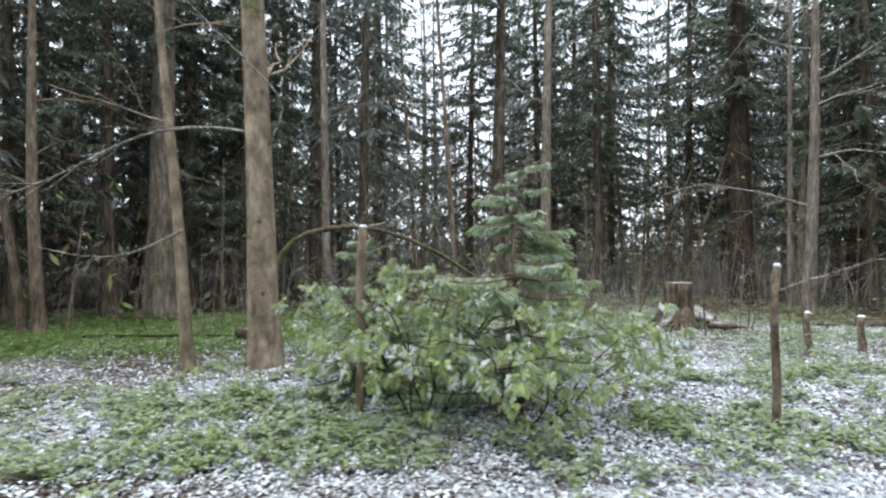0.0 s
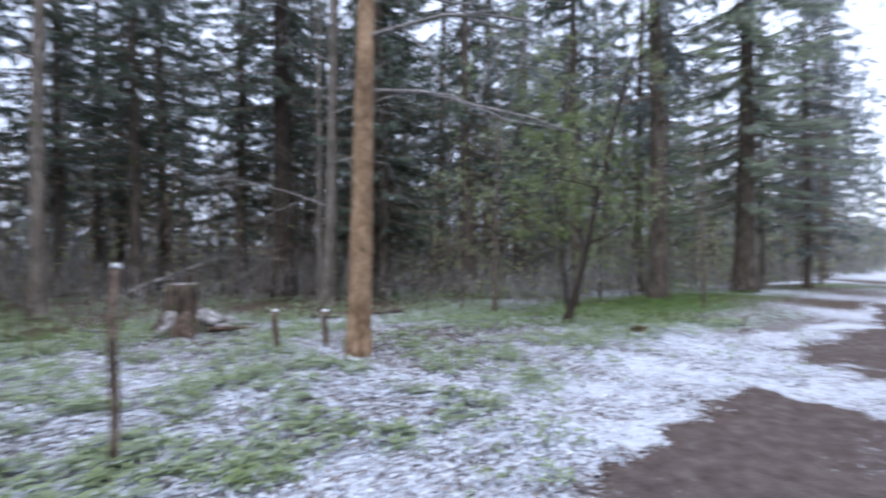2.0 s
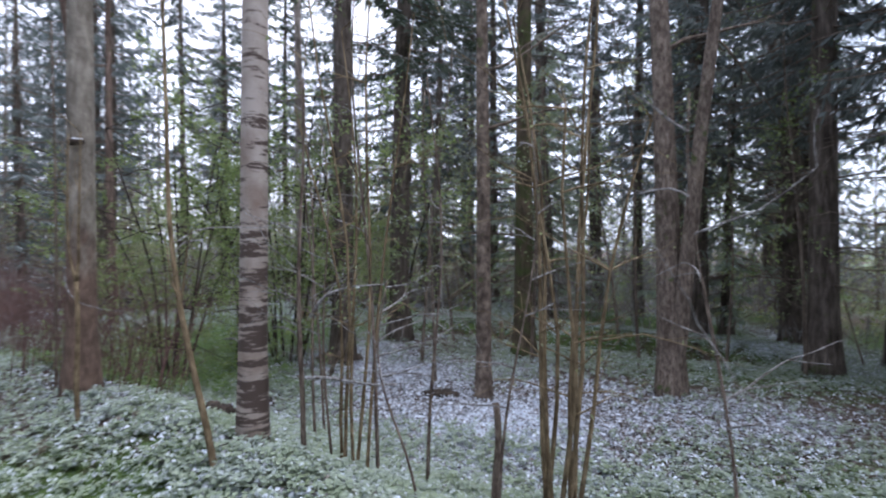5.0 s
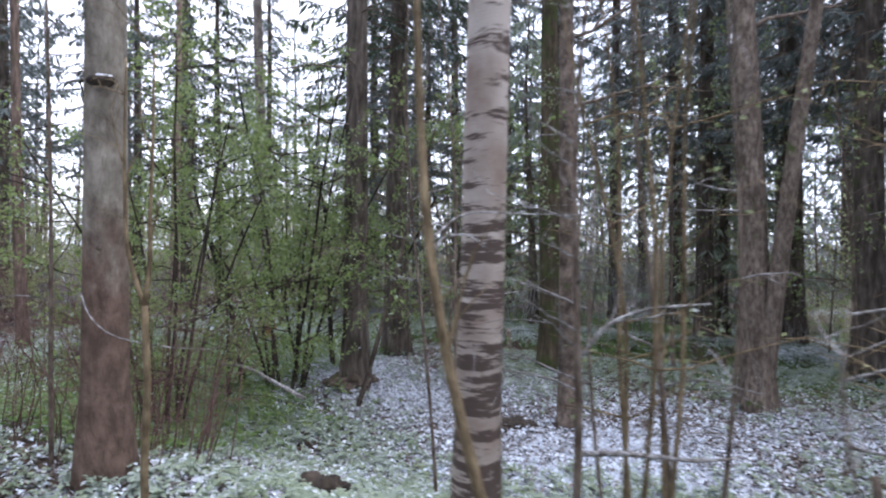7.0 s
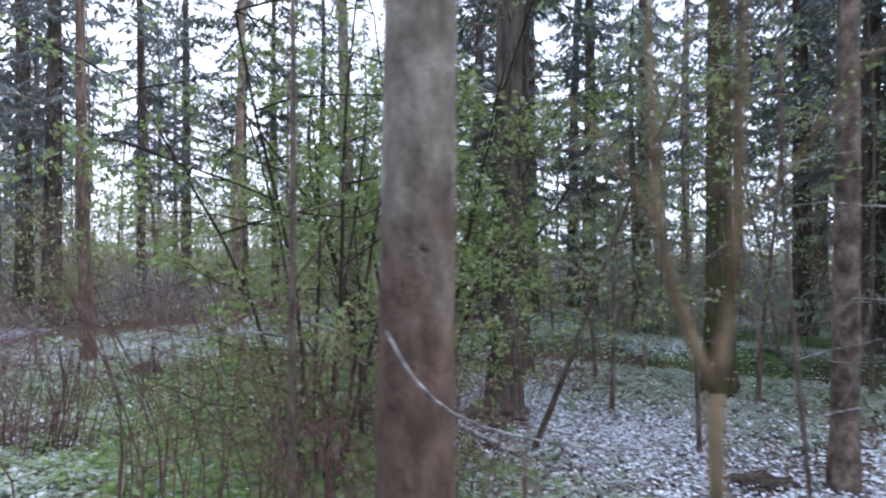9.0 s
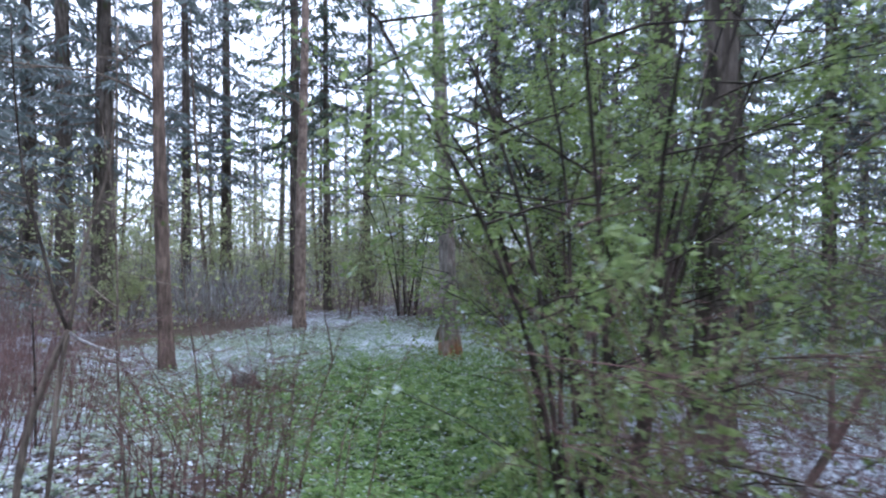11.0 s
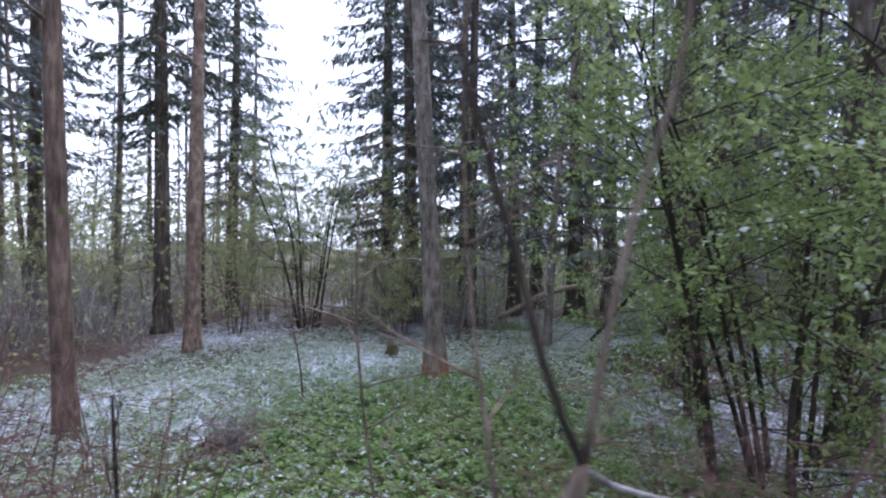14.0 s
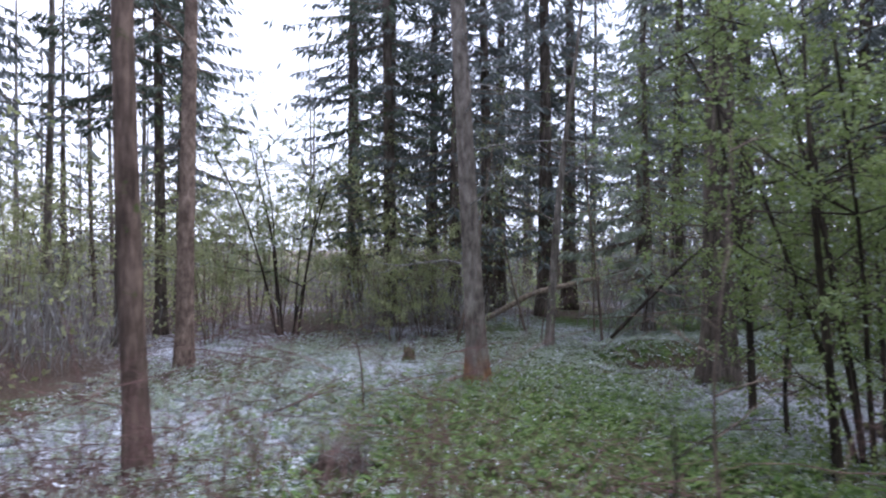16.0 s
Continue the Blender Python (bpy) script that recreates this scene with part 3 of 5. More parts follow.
for k, (x, y, hgt, low) in enumerate(((-10.0, 12.6, 18, 1.8), (-5.9, 16.2, 20, 2.6), (-11.6, 16.8, 20, 1.6), (-8.6, 18.8, 21, 2.4), (12.2, 15.6, 19, 2.6), (14.4, 19.0, 20, 2.0), (11.0, 21.0, 20, 2.4), (-2.4, 21.5, 20, 4.5), (5.8, 20.5, 21, 4.0), (7.4, 24.0, 21, 3.0), (-7.2, 15.6, 19, 1.8), (-12.6, 13.6, 18, 1.5), (9.2, 20.6, 20, 3.0), (13.4, 17.3, 19, 2.2), (16.0, 21.4, 20, 2.0), (3.9, 22.6, 21, 3.4), (-13.4, 18.6, 20, 1.6), (-6.4, 20.6, 21, 2.4), (1.2, 24.6, 20, 3.0), (6.4, 27.0, 21, 2.6))):
    stand(spruce(hgt, 0.17 + 0.02 * (k % 3), low, 3.0, 340 + k, "dark spruce with low hanging branches in the wood", None, 1.1), x, y)

# ---- named trees, south side ----
stand(broadleaf("birch_tree", 17, 0.105, 41, "white birch trunk banded with dark scars", BARK_BIRCH, 9, 4.5, 2.0, 2, LEAF_PALE, 2, 0.06, (-0.7, 0.3), 0.06, 1.35, 0.5, BARK_TWIG), 9.15, -1.1)
maple = stand(broadleaf("maple_tree", 15, 0.132, 42, "thick brown-grey maple trunk with a bracket fungus", BARK_OLD_MAPLE, 8, 4.4, 2.4, 2, LEAF_PALE, 2, 0.07, (-0.3, 0.1), 0.06, 1.55, 0.5, BARK_TWIG, knots=4, knot_side=2.2), 11.41, -0.72)
maple_fork, maple_pts, maple_rad = trunk_buf(9, 0.085, (1.1, 0.9), 0.06, 421, 12, 1.0)
part("second_stem", maple_fork, BARK_OLD_MAPLE, maple).location = (0.02, 0.0, 3.1)
stand(spruce(20, 0.2, 9.0, 1.8, 43, "dark spruce with a mossy root foot by the brook", BARK_MOSSY), 11.1, -8.2)
stand(spruce(20, 0.2, 7.0, 2.0, 44, "dark spruce rooted on a low mound", None, 1.0, 26, None, 0.3, (-0.6, 0.3)), 13.28, -5.45)
stand(broadleaf("red_pine_tree", 15, 0.115, 45, "reddish-brown rough trunk with twiggy stubs", BARK_ROUGH, 10, 2.5, 1.6, 2, LEAF_PALE, 1, 0.06, (-0.2, 0.3), 0.1, 1.3, 0.3, BARK_TWIG), 9.9, -5.1)
forked = stand(broadleaf("forked_alder_tree", 15, 0.19, 46, "grey-brown alder with a mossy foot that forks low", BARK_MAPLE, 8, 3.8, 2.2, 2, None, 1, 0.05, (0.35, 0.0), 0.08, 1.35), 7.95, -6.95)
fork_buf, fork_pts, fork_rad = trunk_buf(12, 0.12, (-1.4, 0.5), 0.1, 47, 12, 1.0)
part("second_stem", fork_buf, BARK_MAPLE, forked)
stand(broadleaf("pine_tree", 18, 0.17, 48, "slender grey-brown pine with an orange flared foot", BARK_SLIM_PINE, 26, 1.8, 2.6, 1, None, 1, 0.05, (0.9, -0.3), 0.06, 1.6, 0.1, BARK_FROST, limb_r=0.1, kids=4), 17.85, -8.0)
stand(broadleaf("pine_tree", 16, 0.12, 49, "reddish pine trunk at the edge of the clearing", BARK_PINE, 9, 4.0, 1.8, 2, None, 1, 0.05, (0.5, 0.4), 0.1, 1.3, 0.2, BARK_TWIG), 21.15, -4.5)
stand(broadleaf("pine_tree", 17, 0.16, 50, "pinkish-brown pine trunk at the edge of the clearing", BARK_PINK, 9, 5.0, 1.8, 2, None, 1, 0.05, (-0.2, 0), 0.1, 1.3, 0.2, BARK_TWIG), 23.06, -9.2)
stand(spruce(22, 0.2, 5.0, 2.0, 51, "dark spruce with bare lower branches"), 25.4, -11.3)
stand(spruce(21, 0.14, 5.5, 1.8, 52, "thin dark spruce beside a thicker one"), 25.3, -12.6)
stand(spruce(20, 0.2, 1.8, 2.6, 53, "tall spruce behind the clearing"), 19.95, -14.4)
stand(spruce(21, 0.24, 6.0, 2.6, 54, "thick dark spruce by the brook", BARK_SPRUCE), 14.2, -7.9)
stand(broadleaf("bare_tree", 9, 0.1, 55, "pale grey crooked bare tree", BARK_GREY, 7, 2.6, 1.8, 2, None, 1, 0.05, (-0.6, 0), 0.2), 16.2, -11.25)
for k, (x, y) in enumerate(((18.2, -14.0), (17.2, -16.2), (21.4, -17.0), (15.4, -16.4), (18.9, -17.0), (20.4, -18.6), (16.6, -18.6), (14.2, -18.6), (11.6, -15.8), (8.9, -12.2), (9.8, -15.4), (7.2, -16.0), (11.4, -19.6), (5.4, -11.2), (6.4, -9.7), (4.4, -8.6), (3.4, -9.8), (7.2, -12.8), (2.2, -13.0), (27.2, -6.5), (29.0, -10.0), (26.5, -16.0), (31.0, -13.0))):
    stand(spruce(19 + 2 * (k % 3), 0.17 + 0.03 * (k % 4), (1.9 if k < 4 else 3.6) + 0.6 * (k % 3), 2.4, 60 + k, "spruce in the dense wood behind the brook", None, 1.0, 26, NEEDLES_HAZED), x, y)
stand(broadleaf("larch_tree", 18, 0.22, 70, "tall bare larch with level branches beside the path", BARK_TWIG, 60, 2.5, 3.4, 1, None, 1, 0.05, (-0.5, 0.2), 0.1, 1.3, 0.05, kids=5, limb_r=0.16), 24.5, -0.3)


def shrub(name, label, x, y, stems, h, spread, bark_mat, seed, leaf=None, per=3, size=0.06, r=0.02, kids=3, depth=2, hang=0.4, category="shrub", limb=0.8, group="", every=1, loose=0.7, low=2, feet=0.12):
    """Several stems out of one foot, with twigs and leaves."""
    rs = np.random.RandomState(seed)
    ob = thing(name, label, category, (x, y, z_at(x, y)), group)
    out = []
    for j in range(stems):
        sb = Buf()
        a = 6.28 * (j + rs.rand() * 0.7) / stems
        q = spread * (0.35 + 0.65 * rs.rand())
        hh = h * (0.7 + 0.4 * rs.rand())
        s = np.linspace(0, 1, 7)
        foot = feet * spread * (rs.rand() if feet > 0.5 else 1.0)
        pts = np.stack([math.cos(a) * (foot + q * s ** 1.4) + 0.04 * np.sin(7 * s + a), math.sin(a) * (foot + q * s ** 1.4) + 0.04 * np.cos(6 * s), -0.06 + hh * s], 1)
        sb.tube(pts, np.linspace(r, r * 0.35, 7), 6, cap=False)
        for _ in range(kids + 2):
            i = low + int(rs.rand() * (6.99 - low))
            b = rs.rand() * 6.28
            twigs(sb, pts[i], (math.cos(b), math.sin(b), 0.35), limb * (0.4 + 0.6 * rs.rand()), r * 0.4, depth - 1, rs, 0.6, 0.02, out, 4, kids, 5)
        part("stem", sb, bark_mat, ob)
    if leaf:
        part("foliage", leaves_on(out, rs, per, size, hang, every, loose), leaf, ob, "", False)["kind"] = "stuff"
    return ob


def own_limb(tree, pts, r0, r1, mat, seed, sprays=6, length=0.5, label="arching branch lined with snow"):
    """A limb of known run on a tree, in the tree's own frame."""
    rs = np.random.RandomState(seed)
    o = np.array(tree.matrix_world.translation)
    p = np.array(pts, float) - o
    tt, kk = np.linspace(0, 1, 12), np.linspace(0, 1, len(p))
    sm = np.stack([np.interp(tt, kk, p[:, i]) for i in range(3)], 1)
    sm[1:-1] = (sm[:-2] + 2 * sm[1:-1] + sm[2:]) / 4
    bf = Buf()
    bf.tube(sm, np.linspace(r0, r1, 12), 6, 0.15)
    for _ in range(sprays):
        i = 3 + int(rs.rand() * 8.9)
        d = sm[min(i, 11)] - sm[i - 2]
        tb = Buf()
        twigs(tb, sm[i], d / np.linalg.norm(d) + rs.normal(size=3) * 0.45, length * (0.5 + rs.rand()), r0 * 0.35, 1, rs, 0.5, 0.03, None, 4, 3, 4)
        part("twig", tb, mat, tree)
    part("limb", bf, mat, tree, label)


own_limb(alder, [(-2.35, 6.9, 3.05), (-2.9, 6.85, 3.14), (-3.6, 6.8, 3.08), (-4.1, 6.75, 2.85), (-4.7, 6.7, 2.5), (-5.2, 6.65, 2.3)], 0.024, 0.006, BARK_FROST, 1, 12)
own_limb(young_alder, [(-3.3, 6.95, 1.85), (-3.6, 6.9, 1.68), (-4.0, 6.85, 1.5), (-4.5, 6.8, 1.5), (-5.0, 6.75, 1.62)], 0.014, 0.005, BARK_FROST, 2, 4, 0.35)
own_limb(alder, [(-2.2, 6.9, 2.9), (-1.9, 6.7, 3.4), (-2.6, 6.5, 4.1), (-3.4, 6.3, 4.9)], 0.016, 0.006, BARK_FROST, 3, 4, 0.4)
own_limb(maple, [(11.4, -0.58, 1.36), (11.3, -0.56, 1.24), (11.16, -0.6, 1.12), (10.9, -0.74, 1.06), (10.7, -0.9, 1.04)], 0.0055, 0.002, BARK_FROST, 4, 1, 0.1)

# ---- young spruce and snowy shrub beside the path ----
stand(spruce(2.3, 0.035, 0.15, 1.1, 81, "young green spruce dusted with wet snow", BARK_TWIG, 5.0, 0, NEEDLES_YOUNG, 0.13, fine=130, slim=0.16, droop=0.22), 0.78, 5.25)
shrub("elder_shrub", "leafy green shrub bowed under wet snow", -0.15, 4.95, 8, 1.45, 1.0, BARK_DARK, 82, LEAF_SHRUB, 12, 0.085, 0.011, 3, 2, 1.3, every=2, loose=0.3)
shrub("elder_shrub", "low leafy green shrub bowed under wet snow", 0.75, 4.75, 8, 1.0, 1.15, BARK_DARK, 83, LEAF_SHRUB, 12, 0.085, 0.01, 3, 2, 1.3, every=2, loose=0.3)
stand(spruce(1.6, 0.03, 0.15, 0.95, 88, "small bushy green spruce dusted with snow", BARK_TWIG, 8.0, 0, NEEDLES_YOUNG, 0.13, fine=150, slim=0.16, droop=0.3), -0.85, 5.75)

# ---- hazels with fresh leaves on the south side ----
shrub("hazel_shrub", "many-stemmed hazel with fresh green leaves", 13.6, -2.6, 8, 4.2, 1.2, BARK_DARK, 84, LEAF_HAZEL, 12, 0.052, 0.022, 5, 2, 0.3, limb=1.5, low=1, group="hazels")
shrub("hazel_shrub", "many-stemmed hazel with fresh green leaves", 14.1, -4.9, 8, 5.0, 1.8, BARK_DARK, 85, LEAF_HAZEL, 15, 0.055, 0.027, 5, 2, 0.3, limb=1.6, low=1, group="hazels")
shrub("alder_tree", "dark many-stemmed alder with an airy crown of pale buds", 22.3, -12.9, 6, 4.8, 1.9, BARK_DARK, 87, LEAF_PALE, 14, 0.055, 0.032, 5, 2, 0.2, "tree", 1.6)
for k, (x, y, hgt) in enumerate(((20.4, -13.2, 3.5), (24.0, -13.6, 4.0), (23.6, -11.6, 3.2), (18.9, -12.4, 2.6), (26.6, -9.6, 3.4), (25.2, -14.6, 4.2), (27.5, -12.0, 4.0), (21.0, -14.8, 3.6), (19.6, -12.0, 2.4), (28.5, -8.0, 3.5), (26.0, -6.6, 2.6), (22.9, -14.0, 5.0), (21.3, -13.7, 4.6), (23.8, -14.8, 5.2))):
    shrub("willow_shrub", "thin yellow-green budding willow shrub", x, y, 7, hgt, 0.9, BARK_TWIG, 90 + k, LEAF_BUD, 13, 0.055, 0.014, 3, 2, 0.2, limb=0.9, group="budding shrubs")

for x, y, hh, sd in ((13.2, 8.9, 5.5, 193), (16.2, 10.0, 6.0, 194), (18.6, 10.4, 5.0, 195), (14.7, -4.6, 4.4, 190), (14.5, -6.4, 5.0, 191)):
    stand(broadleaf("hazel_tree", hh, 0.05, sd, "leafy hazel with fresh green leaves", BARK_DARK, 17, 0.9, 1.3, 2, LEAF_HAZEL, 12, 0.05, (0.4, 0.3), 0.2, 1.1, 0.45, None, "hazels", split=False, kids=4), x, y)
rs = np.random.RandomState(9)
for k, (x, y) in enumerate(((12.6, -4.6), (12.2, -6.4), (10.6, -7.6), (12.9, -8.3), (9.2, -9.2), (10.3, -11.0), (12.4, -11.6), (14.9, -11.8), (8.0, -10.4), (6.6, -9.4), (16.4, -13.2), (18.2, -11.6))):
    stand(broadleaf("hazel_sapling", 4.0 + 3.0 * rs.rand(), 0.035, 160 + k, "slim sapling with pale green spring leaves", BARK_TWIG, 13, 0.8, 1.5, 2, LEAF_PALE if k % 3 else LEAF_HAZEL, 5, 0.06,
                    (0.5 * rs.normal(), 0.4 * rs.normal()), 0.15, 1.1, 0.4, None, "leafy saplings", split=False), x, y)

for x, y, hh, wd, sd in ((13.3, -13.4, 9, 2.3, 211), (8.6, -13.4, 8, 2.0, 213)):
    stand(spruce(hh, 0.14, 0.7, wd, sd, "bushy pale green spruce dusted with snow behind the brook", None, 1.1, 8, NEEDLES_PALE), x, y)
for x, y, hh, sd in ((14.3, -4.0, 2.7, 215), (14.55, -5.6, 2.5, 216)):
    stand(broadleaf("hazel_sapling", hh, 0.03, sd, "low leafy hazel with fresh green leaves", BARK_DARK, 14, 0.3, 1.1, 2, LEAF_HAZEL, 11, 0.05, (0.2, 0.1), 0.15, 1.1, 0.4, None, "leafy saplings", split=False), x, y)

# ---- reddish bare brush along the south edge of the path ----
for k, x in enumerate((11.8, 12.3, 12.8, 15.3, 15.9, 17.5, 18.1, 18.7, 19.4, 20.2, 21.0, 21.9, 22.8)):
    y = -1.25 - 0.35 * math.sin(2.3 * k) - 0.12 * max(0, x - 17)
    shrub("bramble_shrub", "reddish-brown bare bramble twigs by the path", x, y, 30, 1.15 + 0.25 * math.sin(k), 0.4, BARK_RED, 110 + k, None, 1, 0.05, 0.005, 4, 2, limb=0.5, low=1, feet=1.6, group="bare brambles")

# ---- saplings beside the path ----
SAPS = ((9.7, -2.1, 3.6, 0.02, 0.25), (8.75, -1.25, 2.6, 0.028, -0.2), (8.35, -1.6, 3.4, 0.02, 0.1), (8.2, -1.95, 3.0, 0.02, -0.1), (11.06, -5.45, 4.6, 0.035, 0.1), (6.0, -1.35, 2.2, 0.014, 0.1),
        (7.45, -1.75, 2.4, 0.014, -0.2), (8.6, -1.4, 2.4, 0.014, 0.1), (7.6, -1.2, 1.3, 0.012, 0.1), (19.4, -6.5, 1.5, 0.02, 0.1), (16.15, -1.15, 2.4, 0.013, 0.1), (16.9, -2.2, 2.4, 0.014, 0.1), (10.2, -2.6, 4.2, 0.02, 0.2))
for k, (x, y, hgt, r, ln) in enumerate(SAPS):
    made = stand(broadleaf("sapling", hgt, r * 0.8, 130 + k, "slender bare brown sapling with a few snow-lined twigs", BARK_MAPLE, 7, 0.7, 0.65, 1, None, 1, 0.05, (ln, 0.1), 0.08, 1.1, 0.35, BARK_FROST if x < 16 else BARK_TWIG, "path saplings", sides=7, limb_r=0.22, top=0.3), x, y)

    if k == 1:
        own_limb(made, [(8.7, -1.25, 0.7), (8.5, -1.3, 0.72), (8.25, -1.45, 0.68), (8.1, -1.52, 0.7)], 0.014, 0.006, BARK_FROST, 11, 2, 0.12)
        own_limb(made, [(8.72, -1.27, 1.1), (8.6, -1.3, 1.27), (8.45, -1.38, 1.34), (8.2, -1.5, 1.36)], 0.013, 0.005, BARK_FROST, 12, 3, 0.2)

# ---- forked sapling with a broken stick ----
bx, by = 16.3, -0.62
fork_sap = thing("forked_sapling", "dark forked sapling with a broken snow-lined stick", "sapling", (bx, by, z_at(bx, by)))
own_limb(fork_sap, [(16.34, -0.6, -0.05), (16.27, -0.63, 0.5), (16.13, -0.69, 0.88), (16.06, -0.72, 1.03), (16.01, -0.75, 1.14)], 0.022, 0.017, BARK_TWIG, 13, 0, label="crooked foot stem")
own_limb(fork_sap, [(16.16, -0.68, -0.05), (16.1, -0.71, 0.5), (16.06, -0.72, 0.88), (16.01, -0.745, 1.12)], 0.014, 0.012, BARK_TWIG, 16, 0, label="second foot stem")
own_limb(fork_sap, [(16.01, -0.745, 1.13), (16.09, -0.71, 1.32), (16.16, -0.68, 1.63), (16.21, -0.65, 1.79), (16.26, -0.63, 2.0), (16.31, -0.61, 2.37), (16.33, -0.6, 2.9)], 0.012, 0.004, BARK_DARK, 17, 2, 0.3, label="dark upright stem")
own_limb(fork_sap, [(16.01, -0.75, 1.13), (15.98, -0.76, 1.3), (15.93, -0.78, 1.6), (15.83, -0.83, 1.88), (15.79, -0.85, 2.02), (15.75, -0.87, 2.31), (15.74, -0.87, 2.8)], 0.011, 0.004, BARK_TWIG, 18, 2, 0.3, label="bent slender stem")
own_limb(fork_sap, [(16.0, -0.75, 1.12), (15.94, -0.78, 1.08), (15.83, -0.83, 1.04), (15.74, -0.87, 1.02)], 0.009, 0.004, BARK_FROST, 14, 1, 0.08, label="broken stick lined with snow")
own_limb(fork_sap, [(16.24, -0.64, 1.96), (16.19, -0.66, 2.0), (16.13, -0.69, 2.02), (16.05, -0.72, 2.03)], 0.004, 0.002, BARK_DARK, 15, 0, label="thin side twig")

# ---- leaning sapling in front of the birch ----
lean_sap = thing("leaning_sapling", "tan-brown leaning sapling with thin snow-lined twigs", "sapling", (8.7, -0.62, z_at(8.7, -0.62)))
own_limb(lean_sap, [(8.7, -0.62, 0.0), (8.78, -0.58, 0.45), (8.85, -0.54, 0.75), (8.94, -0.49, 1.14), (9.01, -0.45, 1.6), (9.03, -0.44, 2.0), (9.04, -0.44, 2.6), (9.1, -0.42, 3.6)], 0.026, 0.009, BARK_HAZEL, 31, 4, 0.4, label="leaning stem")
own_limb(lean_sap, [(9.01, -0.45, 1.62), (8.96, -0.62, 1.74), (8.82, -0.95, 1.74), (8.6, -1.07, 1.74)], 0.005, 0.002, BARK_FROST, 32, 1, 0.15, label="thin twig lined with snow")
own_limb(lean_sap, [(9.0, -0.45, 1.55), (9.0, -0.52, 1.64), (8.93, -0.6, 1.66), (8.86, -0.62, 1.6)], 0.006, 0.003, BARK_FROST, 33, 1, 0.12, label="crooked twig lined with snow")

# ---- many-stemmed young hazel on the bank ----
shrub("young_hazel", "yellow-brown many-stemmed young hazel with a few buds", 7.15, -2.05, 8, 3.7, 0.5, BARK_HAZEL, 36, LEAF_BUD, 1, 0.035, 0.017, 3, 2, 0.3, limb=0.7, every=3)
shrub("young_hazel", "brown-stemmed young hazel beside the birch", 8.45, -1.5, 5, 3.4, 0.5, BARK_HAZEL, 37, LEAF_PALE, 2, 0.035, 0.014, 3, 2, 0.3, limb=0.6, every=3)

vee = thing("forked_hazel_sapling", "golden-brown forked hazel sapling beside the path", "sapling", (10.5, -0.42, z_at(10.5, -0.42)))
own_limb(vee, [(10.49, -0.42, -0.05), (10.52, -0.4, 0.5), (10.5, -0.41, 0.95), (10.51, -0.4, 1.34)], 0.021, 0.017, BARK_HAZEL, 41, 0, label="foot stem")
own_limb(vee, [(10.51, -0.40, 1.33), (10.57, -0.38, 1.50), (10.61, -0.37, 1.65), (10.62, -0.37, 2.02), (10.62, -0.38, 2.51)], 0.014, 0.005, BARK_HAZEL, 42, 5, 0.3, label="forked upright stem")
own_limb(vee, [(10.51, -0.40, 1.33), (10.48, -0.41, 1.54), (10.47, -0.40, 1.75), (10.46, -0.41, 2.05), (10.45, -0.41, 2.51)], 0.014, 0.005, BARK_HAZEL, 43, 3, 0.3, label="forked upright stem")
grey_pole = thing("bare_sapling", "thin straight grey bare sapling beside the path", "sapling", (11.85, -0.64, z_at(11.85, -0.64)))
own_limb(grey_pole, [(11.85, -0.64, 0.0), (11.86, -0.64, 0.9), (11.85, -0.64, 1.6), (11.83, -0.62, 2.6), (11.86, -0.6, 3.8)], 0.017, 0.007, BARK_MAPLE, 44, 3, 0.4, label="straight stem")
own_limb(grey_pole, [(11.86, -0.62, 1.3), (11.95, -0.5, 1.33), (12.1, -0.45, 1.3), (12.35, -0.41, 1.28)], 0.005, 0.002, BARK_FROST, 45, 1, 0.15, label="level twig lined with snow")
thin_sap = thing("bare_sapling", "thin dark bare sapling among the brambles", "sapling", (17.56, -1.21, z_at(17.56, -1.21)))
own_limb(thin_sap, [(17.56, -1.21, -0.1), (17.56, -1.21, 0.6), (17.57, -1.2, 0.85), (17.58, -1.2, 1.08)], 0.012, 0.005, BARK_DARK, 46, 2, 0.2, label="straight stem")

# ---- stump with roots ----
def stump(x, y, r, h, seed, label="old sawn stump with spreading roots and snow", size=1.0, cap=True, sprawl=0.0):
    rs = np.random.RandomState(seed)
    ob = thing("tree_stump", label, "stump", (x, y, z_at(x, y)))
    bf = Buf()
    s = np.linspace(0, 1, 8)
    bf.tube(np.stack([0 * s, 0 * s, -0.1 + (h + 0.1) * s], 1), r * (1 + 0.9 * (1 - s) ** 2.5), 18, 0.3)
    part("body", bf, BARK_STUMP, ob)
    for j in range(7):
        a = j * 0.9 + rs.rand() * 0.4
        q = np.linspace(0, 1, 7)
        ln = (0.5 + 0.5 * rs.rand()) * (1 + sprawl * max(0.0, math.cos(a)))
        rb = Buf()
        rb.tube(np.stack([math.cos(a) * (r * 0.8 + ln * q) - 0.2 * math.sin(a) * q ** 2, math.sin(a) * (r * 0.8 + ln * q) + 0.2 * math.cos(a) * q ** 2, 0.45 * h * (1 - q) ** 2.5 + 0.03 * np.sin(5 * q + a) - 0.03 * q], 1), np.linspace(0.12, 0.03, 7), 8, 0.4)
        part("root", rb, BARK_ROOT if sprawl and j % 2 == 0 else BARK_STUMP, ob)
    if cap:
        cb = Buf()
        cb.tube([(0.03, 0, h - 0.02), (0.03, 0, h + 0.012)], [r * 0.9, r * 0.8], 18, 0.4)
        part("snow_cap", cb, BARK_FROST, ob, "thin patchy snow on the sawn top")
    ob.scale = (size, size, size)
    return ob


stump(5.0, 11.6, 0.27, 0.95, 3, sprawl=1.1)


